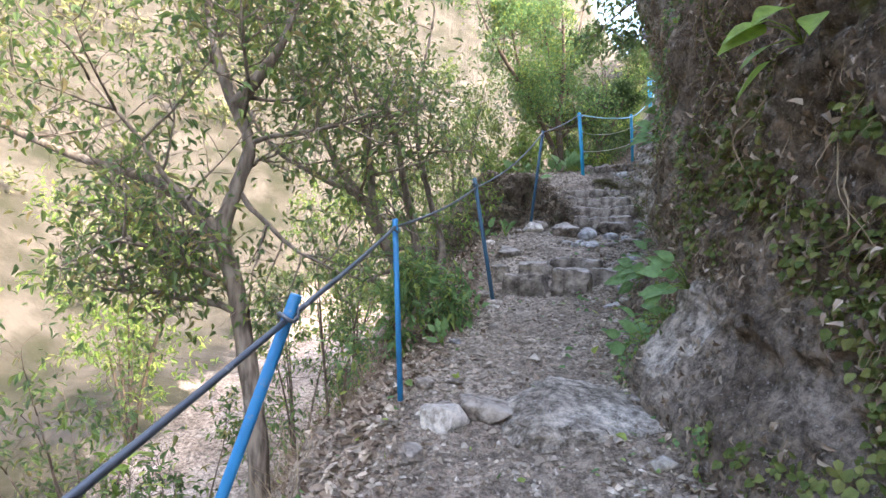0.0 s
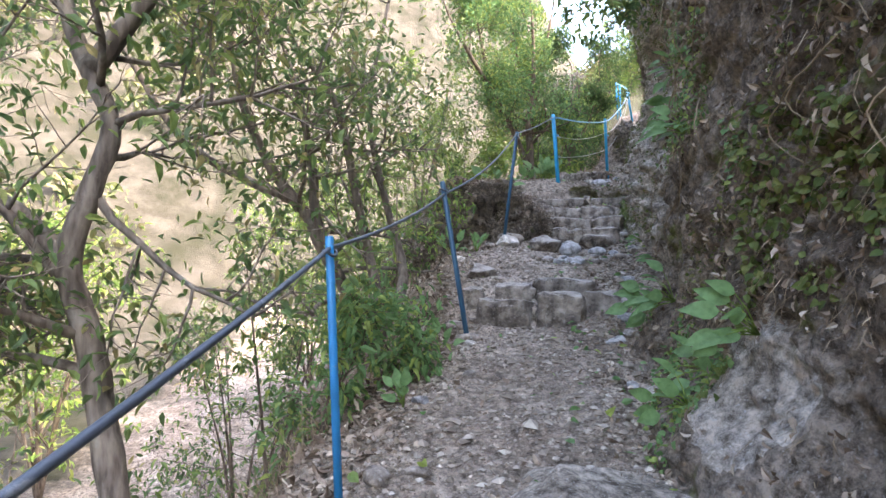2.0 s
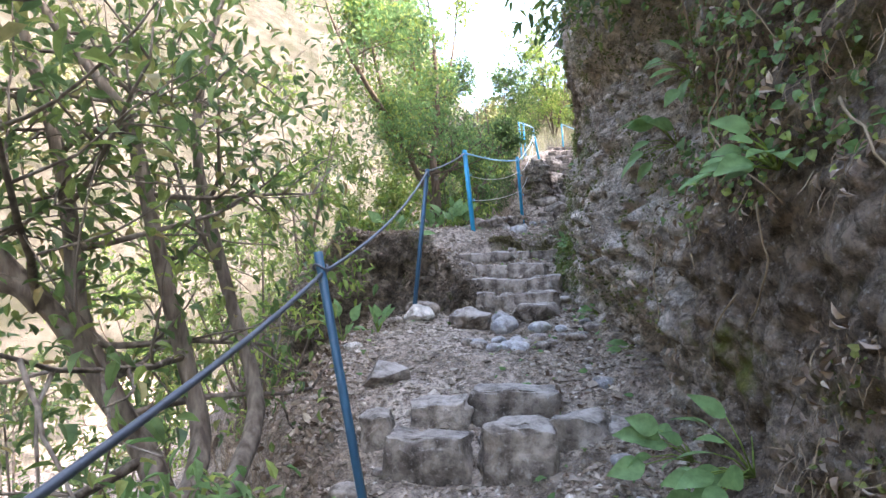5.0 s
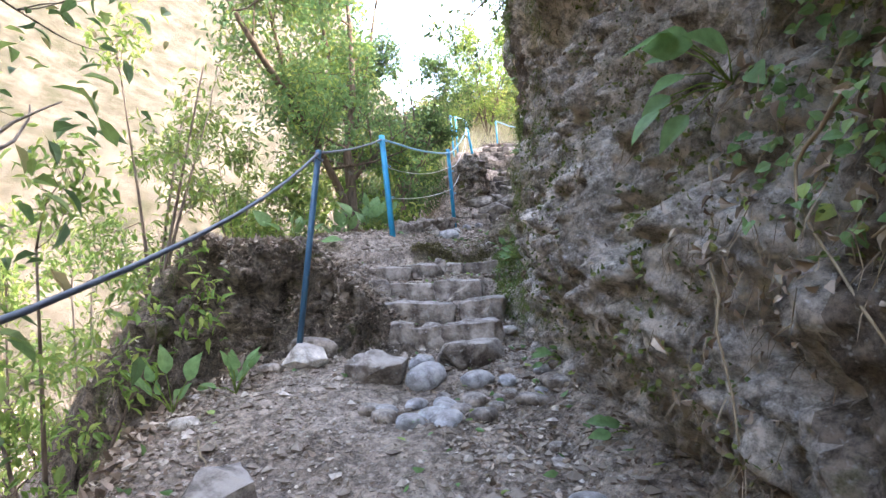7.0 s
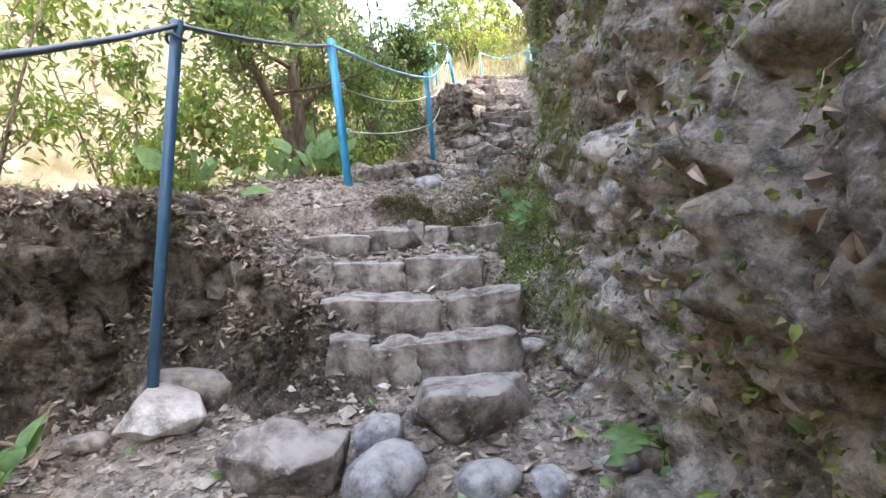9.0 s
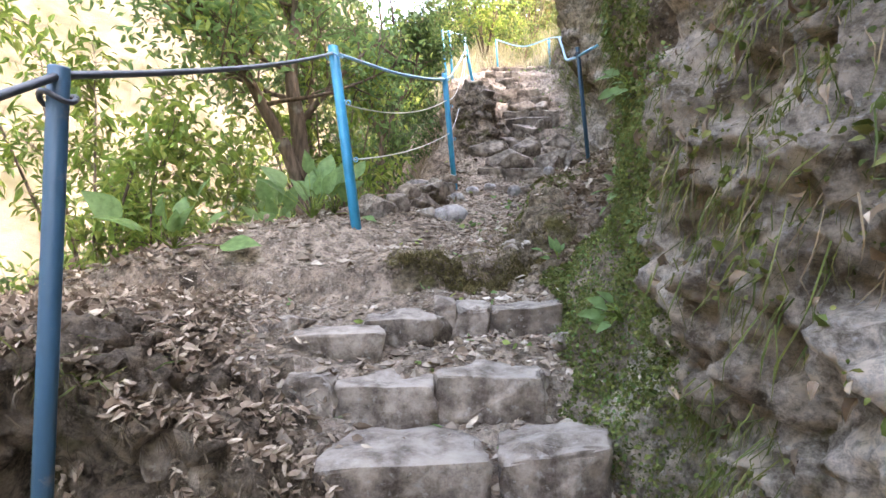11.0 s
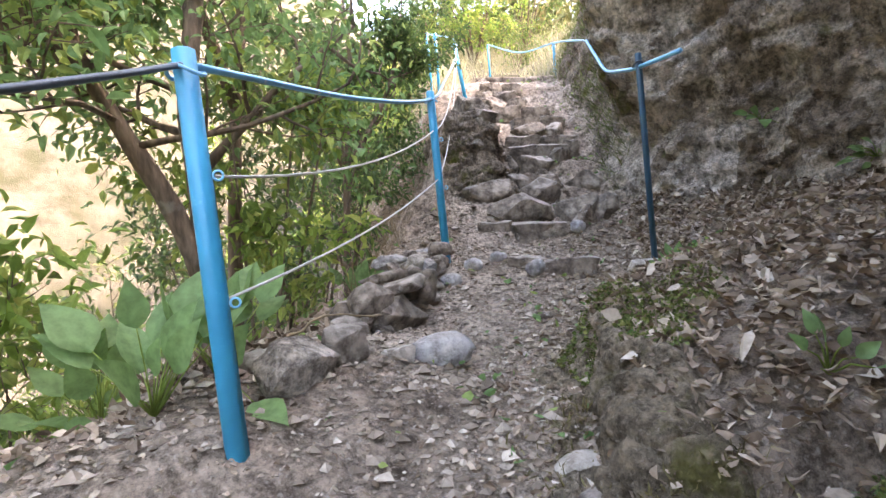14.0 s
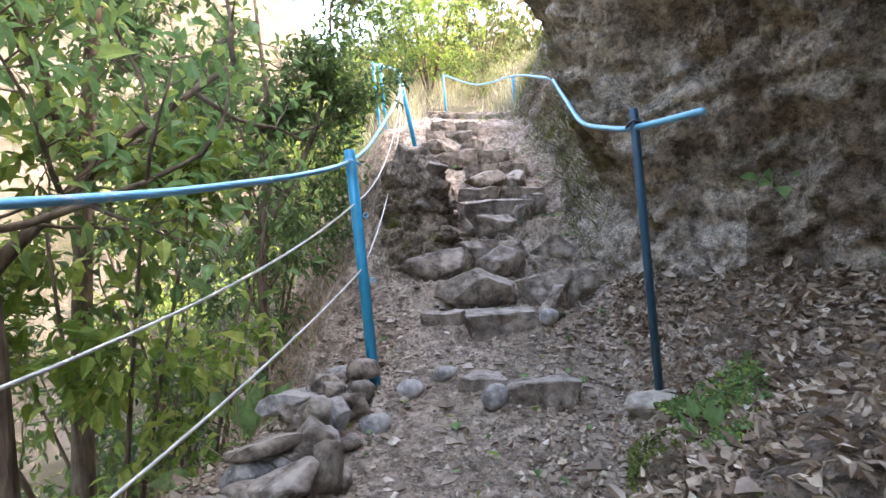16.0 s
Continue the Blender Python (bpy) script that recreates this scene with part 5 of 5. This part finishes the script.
x, y = scatter(14000, 0.5, 15.0, 0.55, 0.35, 0.8)
litter("dead_leaves", x, y, (0.012, 0.055), M_LITTER, "dry brown leaf litter scattered over the trail")
qq, tt = g.uniform(10.6, 15.2, 20000), g.random(20000)
xa = np.interp(qq, RIGHT[:, 0], RIGHT[:, 1])
xb = xa + 0.12 + tt * 2.9
yb = qq - 0.4 * xb
ok = (yb > 9.2) & (xb < 7.0) & (yb < 12.6)
litter("dead_leaves", xb[ok], yb[ok], (0.022, 0.065), M_LITTER, "thick bed of curled dead leaves under the overhang", 0.7, 0.45, 0.04, 0.45)
big = np.nonzero(ok)[0][::26]
litter("dead_leaves", xb[big] + 0.02, yb[big], (0.05, 0.1), M_PALELEAF, "large pale curled leaves on the bank under the overhang", 0.7, 0.5, 0.05, 0.5)
x, y = scatter(6000, 1.5, 13.5, 0.9, -1.0, 0.0)
far_x = np.interp(y + 0.4 * x, LEFT[:, 0], LEFT[:, 1])
x = far_x - np.abs(g.normal(0, 0.4, len(x)))
litter("dead_leaves", x, y, (0.03, 0.09), M_LITTER, "dead leaves lying on the valley edge", 0.6, 0.4, 0.015)
x, y = scatter(30000, 1.0, 15.0, 0.4, 0.3, 0.25)
litter("leaf_crumbs", x, y, (0.006, 0.024), M_LITTER, "crumbled leaf bits and bark on the trail", 0.5, 0.3, 0.006, 0.6)
x, y = scatter(1300, 9.6, 14.6, 0.3, 0.5, 0.85)
litter("dead_leaves", x, y, (0.02, 0.06), M_PALELEAF, "bleached curled leaves on the upper trail", 0.55, 0.45, 0.02, 0.5)
n = 16000
xm, qm = 0.1 + 1.8 * g.random(n) ** 0.8 + np.abs(g.normal(0, 0.2, n)), np.where(g.random(n) < 0.55, g.uniform(9.3, 9.75, n), g.uniform(9.3, 10.9, n))
litter("dead_leaves", xm, qm - 0.4 * xm, (0.015, 0.055), M_LITTER, "thick brown leaf litter on the earth mound", 0.8, 0.45, 0.055, 0.4, mound=True)
n = 22000
qm = g.uniform(9.7, 13.6, n)
xm = np.interp(qm, RIGHT[:, 0], RIGHT[:, 1]) + 0.02 + 0.55 * g.random(n) ** 1.6
ym = qm - 0.4 * xm
ok = fbm(xm * 2.6, ym * 2.6, 0, 2, 15) > 0.12
litter("bank_moss", xm[ok], ym[ok], (0.008, 0.022), M_MOSS, "olive moss over the earth bank under the cliff", 1.0, 0.3, 0.045, 0.8)
ok = fbm(xm * 2.6, ym * 2.6, 0, 2, 19) > 0.55
litter("bank_creeper", xm[ok] + 0.01, ym[ok], (0.012, 0.03), M_BROAD, "tiny-leaved green creeper on the earth bank", 0.9, 0.3, 0.06, 0.8)
x, y = scatter(1100, 0.5, 20, 1.1, 0.2, 0.7)
litter("green_weeds", x, y, (0.03, 0.07), M_BROAD, "tiny green weeds along the trail's edges", 0.9, 0.2, 0.03)

# gravel: split chips sunk in the soil
x, y = scatter(30000, 1.0, 15.5, 0.3, 0.15, 0.3)
n = len(x)
s = 0.004 + 0.017 * g.random(n) ** 2.5 + 0.03 * g.random(n) ** 14
corner = np.array([(1, 0, 0), (-1, 0, 0), (0, 1, 0), (0, -1, 0), (0, 0, 1), (0, 0, -1)], float)
v = corner[None] * g.uniform(0.6, 1.3, (n, 6, 1)) * s[:, None, None] * np.array((1.25, 1.0, 0.6))
turn = g.uniform(0, 2 * math.pi, n)
c, d = np.cos(turn)[:, None], np.sin(turn)[:, None]
v = np.stack([v[..., 0] * c - v[..., 1] * d, v[..., 0] * d + v[..., 1] * c, v[..., 2] + g.normal(0, 0.15, (n, 6)) * s[:, None]], -1)
v = v + np.stack([x, y, ground_z(x, y) + s * 0.15], 1)[:, None]
tri = np.array([(0, 2, 4), (2, 1, 4), (1, 3, 4), (3, 0, 4), (2, 0, 5), (1, 2, 5), (3, 1, 5), (0, 3, 5)])
gravel = mesh_object("gravel", v.reshape(-1, 3), (np.arange(n)[:, None, None] * 6 + tri[None]).reshape(-1, 3), M_CHIPS, smooth=False)
tagged(gravel, "grey-brown stone chips trodden into the trail", "gravel", kind="stuff")


# hanging roots and dry grass on the cliff, moss tufts
def strands(name, base, way, length, width, mat, label, category):
    """Thin bent blades of three pieces."""
    n = len(base)
    way = unit(way)
    side = unit(np.cross(way, g.normal(0, 1, (n, 3)))) * np.reshape(width, (-1, 1)) * 0.5
    kink = g.normal(0, 0.16, (n, 3)) * np.reshape(length, (-1, 1))
    L = np.reshape(length, (-1, 1))
    rows = [base - side, base + side, base + way * L * 0.5 + kink - side, base + way * L * 0.5 + kink + side, base + way * L + kink * 0.6]
    vv = np.stack(rows, 1).reshape(-1, 3)
    k = (np.arange(n) * 5)[:, None]
    ff = [tuple(f) for f in np.concatenate([k + np.array((0, 1, 3)), k + np.array((0, 3, 2)), k + np.array((2, 3, 4))])]
    return tagged(mesh_object(name, vv, ff, mat, smooth=False), label, category, kind="stuff")


def on_cliff(n, y0, y1, h0, h1, cave_side=False, clump=0.0):
    ok = ((CU > u_cave + 0.5) if cave_side else (CU < u_cave + 0.35)) & (CP[:, 1] > y0) & (CP[:, 1] < y1)
    i = g.choice(np.arange(NU)[ok], n)
    h = g.uniform(h0, h1, n)
    j = np.clip((np.maximum(0, (h + 0.35) / CH[i]) ** 0.8 * (NV - 1)).astype(int), 0, NV - 1)
    keep = fbm(CX[i, j] * 1.9, CY[i, j] * 1.9, CZ[i, j] * 1.9, 2, 77) > clump
    i, j = i[keep], j[keep]
    p = np.stack([CX[i, j], CY[i, j], CZ[i, j]], 1) + g.normal(0, 0.015, (len(i), 3))
    return p, np.stack([CN[i, 0], CN[i, 1], np.zeros(len(i))], 1)


p, nrm = on_cliff(16000, 0.5, 5.8, 0.1, 4.5, False, -0.2)
p2, nrm2 = on_cliff(5000, 5.8, 8.2, 1.1, 4.5, False, 0.0)
p, nrm = np.concatenate([p, p2]), np.concatenate([nrm, nrm2])
m = len(p)
strands("hanging_roots", p + nrm * 0.01, nrm * 0.35 + np.array((0, 0, -1.0)) + g.normal(0, 0.3, (m, 3)), g.uniform(0.03, 0.16, m), g.uniform(0.0012, 0.003, m), M_ROOT, "fine dry roots and grass hanging from the cliff", "roots")
p, nrm = on_cliff(24000, 0.5, 6.0, 0.0, 4.6, False, 0.16)
p2, nrm2 = on_cliff(16000, 8.2, 9.5, -0.3, 3.6, False, -0.2)
p3, nrm3 = on_cliff(14000, 5.8, 8.2, 0.3, 4.2, False, 0.12)
p, nrm = np.concatenate([p, p2, p3]), np.concatenate([nrm, nrm2, nrm3])
m = len(p)
s = g.uniform(0.01, 0.032, m)
tagged(leaves("moss_tufts", p, nrm + g.normal(0, 0.8, (m, 3)), g.normal(0, 1, (m, 3)) + nrm, s, s * 0.7, M_MOSS, fold=0.1, curl=0.3), "yellow-green moss and tiny leaves on the cliff", "moss", kind="stuff")
p, nrm = on_cliff(5200, 0.8, 5.7, -0.25, 3.4, False, -0.3)
p2, nrm2 = on_cliff(1100, 5.7, 9.5, -0.3, 3.6, False, -0.6)
p, nrm = np.concatenate([p, p2]), np.concatenate([nrm, nrm2])
m = len(p)
s = g.uniform(0.02, 0.06, m)
tagged(leaves("caught_leaves", p + nrm * 0.02, nrm * 0.3 + np.array((0, 0, -0.6)) + g.normal(0, 0.7, (m, 3)), g.normal(0, 0.6, (m, 3)) + nrm, s, s * 0.5, M_LITTER, fold=0.4, curl=0.4), "dead leaves caught on the cliff", "leaves", kind="stuff")
for y0, y1, h0, h1, count, clump, big, mat in ((8.1, 9.5, -0.35, 0.7, 18000, -0.8, 0.014, M_MOSS), (8.25, 9.5, -0.3, 2.6, 8000, 0.15, 0.016, M_BROAD), (8.2, 9.4, -0.35, 1.6, 12000, -0.5, 0.014, M_MOSS), (5.8, 8.1, 1.0, 4.2, 9000, 0.1, 0.012, M_MOSS), (1.2, 3.6, 0.1, 1.5, 5000, 0.05, 0.045, M_MOSS), (3.6, 5.6, 1.2, 3.6, 4200, 0.1, 0.04, M_BROAD), (2.5, 5.0, -0.2, 0.4, 2200, 0.0, 0.035, M_BROAD)):
    p, nrm = on_cliff(count, y0, y1, h0, h1, False, clump)
    m = len(p)
    s = g.uniform(0.4, 1.2, m) * big
    tagged(leaves("creeper", p + nrm * 0.015, nrm * 0.5 + np.array((0, -0.2, -0.5)) + g.normal(0, 0.6, (m, 3)), g.normal(0, 0.5, (m, 3)) + nrm + np.array((0, -0.5, 0.5)), s, s * 0.75, mat, fold=0.1, curl=0.2), "small-leaved green creeper spreading over the cliff", "creeper", kind="stuff")
p, nrm = on_cliff(14000, 9.0, 9.6, -0.3, 1.6, True, -0.6)
m = len(p)
s = g.uniform(0.006, 0.018, m)
tagged(leaves("corner_moss", p + nrm * 0.01, nrm * 0.5 + g.normal(0, 0.7, (m, 3)), g.normal(0, 0.7, (m, 3)) + nrm, s, s * 0.75, M_MOSS, fold=0.1, curl=0.2), "olive moss on the cliff's corner", "moss", kind="stuff")
ii, jj = np.nonzero((CX > 3.1) & (CX < 4.4) & (CY > 8.3) & (CY < 9.6) & (CZ > 1.7) & (CZ < 2.9))
pick = g.integers(0, len(ii), 15000)
ii, jj = ii[pick], jj[pick]
p = np.stack([CX[ii, jj], CY[ii, jj], CZ[ii, jj]], 1) + g.normal(0, 0.012, (len(ii), 3))
nrm = np.stack([CN[ii, 0], CN[ii, 1], np.full(len(ii), 0.3)], 1)
for cut, mat, label in ((slice(0, 10000), M_MOSS, "olive moss over the swelling at the cliff's foot"), (slice(10000, None), M_BROAD, "tiny-leaved green creeper over the cliff's foot")):
    q0, n0 = p[cut], nrm[cut]
    m = len(q0)
    s = g.uniform(0.008, 0.022, m)
    tagged(leaves("foot_moss", q0 + n0 * 0.012, n0 * 0.5 + g.normal(0, 0.7, (m, 3)), g.normal(0, 0.6, (m, 3)) + n0, s, s * 0.75, mat, fold=0.1, curl=0.2), label, "moss", kind="stuff")
p, nrm = on_cliff(5000, 12.8, 18, -0.1, 1.8, True, -0.2)
m = len(p)
strands("bank_grass", p, nrm * 0.6 + np.array((0, 0, 0.7)) + g.normal(0, 0.4, (m, 3)), g.uniform(0.08, 0.28, m), g.uniform(0.003, 0.007, m), M_MOSS, "greenish grass tufts on the bank beside the steps", "grass")
# moss on the earthen ledge and along the bank
n = 7000
on_ledge, qm = g.random(n) < 0.5, g.uniform(11.2, 13.2, n)
xm = np.where(on_ledge, g.uniform(2.8, 3.75, n), np.interp(qm, RIGHT[:, 0], RIGHT[:, 1]) + 0.1 + g.normal(0, 0.12, n))
qm = np.where(on_ledge, 10.96 + 0.38 * np.clip(xm - 2.85, 0, 0.9) + g.normal(0, 0.035, n), qm)
ym = qm - 0.4 * xm
ok = fbm(xm * 3, ym * 3, 0, 2, 5) > -0.25
xm, ym = xm[ok], ym[ok]
m = len(xm)
strands("bank_moss", np.stack([xm, ym - 0.02, ground_z(xm, ym) + 0.02], 1), np.array((-0.4, -0.5, 0.5)) + g.normal(0, 0.5, (m, 3)), g.uniform(0.02, 0.06, m), g.uniform(0.003, 0.007, m), M_BROWNMOSS, "brownish moss on the earthen ledge and bank", "moss")
p, nrm = on_cliff(14000, 7.5, 9.5, 0.3, 4.2, False, -0.1)
m = len(p)
strands("cliff_grass", p + nrm * 0.01, nrm * 0.35 + np.array((0, 0, -1.0)) + g.normal(0, 0.2, (m, 3)), g.uniform(0.04, 0.16, m), g.uniform(0.0015, 0.004, m), M_MOSS, "yellow-brown grass hanging over the cliff", "grass")
# fringe of fine roots under the mound's lip
n = 5000
xm, qm = g.uniform(0.1, 2.15, n), 9.46 + g.normal(0, 0.09, n)
ym = qm - 0.4 * xm
strands("mound_roots", mound_surface(xm, ym) + np.array((0, -0.03, 0.01)), np.array((0.1, -0.35, -0.9)) + g.normal(0, 0.4, (n, 3)), g.uniform(0.02, 0.1, n), g.uniform(0.001, 0.0025, n), M_HUMUSROOT, "matted dry roots over the mound's broken face", "roots")
n = 5000
xm, qm = g.uniform(0.1, 2.1, n), 9.5 + g.normal(0, 0.1, n)
ym = qm - 0.4 * xm
ok = fbm(xm * 3, ym * 3, 0, 2, 29) > 0.0
xm, ym = xm[ok], ym[ok]
strands("mound_grass", mound_surface(xm, ym), np.array((0, -0.6, -0.1)) + g.normal(0, 0.5, (len(xm), 3)), g.uniform(0.04, 0.16, len(xm)), g.uniform(0.002, 0.005, len(xm)), M_MOSS, "mossy grass hanging over the mound's lip", "grass")
# crumbled clods on the mound's face
n = 5200
xm, qm = g.uniform(0.3, 2.3, n), 9.36 + g.normal(0, 0.16, n)
ym = qm - 0.4 * xm
zm = ground_z(xm, ym)
s = 0.006 + 0.03 * g.random(n) ** 3
v = corner[None] * g.uniform(0.6, 1.3, (n, 6, 1)) * s[:, None, None] + mound_surface(xm, ym)[:, None]
tagged(mesh_object("clods", v.reshape(-1, 3), (np.arange(n)[:, None, None] * 6 + tri[None]).reshape(-1, 3), M_HUMUS, smooth=False), "crumbling clods on the earth mound's broken face", "soil", kind="stuff")
# sunlit dry grass at the top of the trail and on the slope
n = 16000
qg = g.uniform(19.5, 40, n)
xg = np.interp(qg, LEFT[:, 0], LEFT[:, 1]) + g.normal(0.6, 3.0, n)
yg = qg - 0.4 * xg
lo, hi = np.interp(qg, LEFT[:, 0], LEFT[:, 1]) + 0.2, np.interp(qg, RIGHT[:, 0], RIGHT[:, 1]) - 0.2
ok = (xg < lo) | (xg > hi) | (qg > 25)
xg, yg = xg[ok], yg[ok]
m = len(xg)
strands("dry_grass", np.stack([xg, yg, ground_z(xg, yg)], 1), np.array((0, 0, 1.0)) + g.normal(0, 0.3, (m, 3)), g.uniform(0.15, 0.6, m), g.uniform(0.006, 0.014, m), M_STRAW, "tall straw-coloured dry grass in the sun", "grass")
n = 12000
qg = g.uniform(0.5, 19, n)
xg = np.interp(qg, LEFT[:, 0], LEFT[:, 1]) - 0.35 - np.abs(g.normal(0, 1.1, n))
yg = qg - 0.4 * xg
strands("slope_grass", np.stack([xg, yg, ground_z(xg, yg)], 1), np.array((-0.2, 0, 1.0)) + g.normal(0, 0.45, (n, 3)), g.uniform(0.1, 0.4, n), g.uniform(0.002, 0.005, n), M_ROOT, "thin dry stalks and grass on the valley slope", "grass")
# scrub on the far hillside
n = 640
xs, ys = -g.uniform(12, 75, n), g.uniform(-25, 90, n)
xs[500:], ys[500:] = g.uniform(7, 30, 140), g.uniform(26, 60, 140)
zs = ground_z(xs, ys)
rad = g.uniform(0.7, 2.0, n)
per = 70
pos = np.repeat(np.stack([xs, ys, zs + rad * 0.5], 1), per, 0) + unit(g.normal(0, 1, (n * per, 3))) * (np.repeat(rad, per) * g.random(n * per) ** 0.4)[:, None]
s = np.repeat(rad, per) * g.uniform(0.2, 0.4, n * per)
tagged(leaves("hillside_scrub", pos, g.normal(0, 1, (n * per, 3)), g.normal(0, 1, (n * per, 3)), s, s * 0.5, M_SCRUB), "pale sunlit scrub on the far hillside", "scrub", kind="stuff")


# ---- sticks, vines and long roots ----
def stick(pts, r0, label, mat=None, name="fallen_stick", category="stick"):
    t = Tubes(6)
    p = smooth_line(pts, 5)
    wob = np.random.default_rng(int(abs(pts[0][0]) * 1000)).normal(0, r0 * 0.8, p.shape)
    p = p + wob
    t.add([tuple(c) for c in p], list(np.linspace(r0, r0 * 0.45, len(p))))
    ob = t.make(name, mat or M_DARKBARK, None, "", pts[0])
    ob.location = pts[0]
    return tagged(ob, label, category)


sticks = random.Random(17)
for k in range(26):
    q = sticks.uniform(2.5, 13.8)
    a, b = float(np.interp(q, LEFT[:, 0], LEFT[:, 1])), float(np.interp(q, RIGHT[:, 0], RIGHT[:, 1]))
    x = sticks.choice((a + sticks.uniform(-0.3, 0.3), b + sticks.uniform(-0.15, 0.3)))
    y, w, L = q - 0.4 * x, sticks.uniform(0, 6.28), sticks.uniform(0.12, 0.4)
    pts = [(x + L * f * math.cos(w), y + L * f * math.sin(w)) for f in (0, 0.5, 1)]
    stick([(px, py, float(ground_z(px, py)) + 0.012) for px, py in pts], sticks.uniform(0.003, 0.007), "thin dry stick lying on the ground", M_ROOT if k % 2 else M_DARKBARK)
x, y = 2.95, 11.15
stick([(x, y, float(ground_z(x, y)) + 0.04), (3.2, 11.25, float(ground_z(3.2, 11.25)) + 0.12), (3.5, 11.3, float(ground_z(3.5, 11.3)) + 0.1)], 0.008, "pale bent stick across the edging rocks", M_ROOT)
vines = random.Random(23)
for k in range(34):
    y, h = vines.uniform(1.6, 6.0), vines.uniform(1.0, 3.0)
    a, n1 = cliff_point(y, h, 0.03)
    L = vines.uniform(0.25, 0.7)
    b, n2 = cliff_point(y + vines.uniform(-0.25, 0.25), h - L * 0.5, vines.uniform(0.04, 0.09))
    c, n3 = cliff_point(y + vines.uniform(-0.35, 0.35), h - L, 0.03)
    stick([tuple(a), tuple(b), tuple(c)], vines.uniform(0.003, 0.006), "bare woody root hanging down the cliff", M_ROOT, "hanging_root", "root")
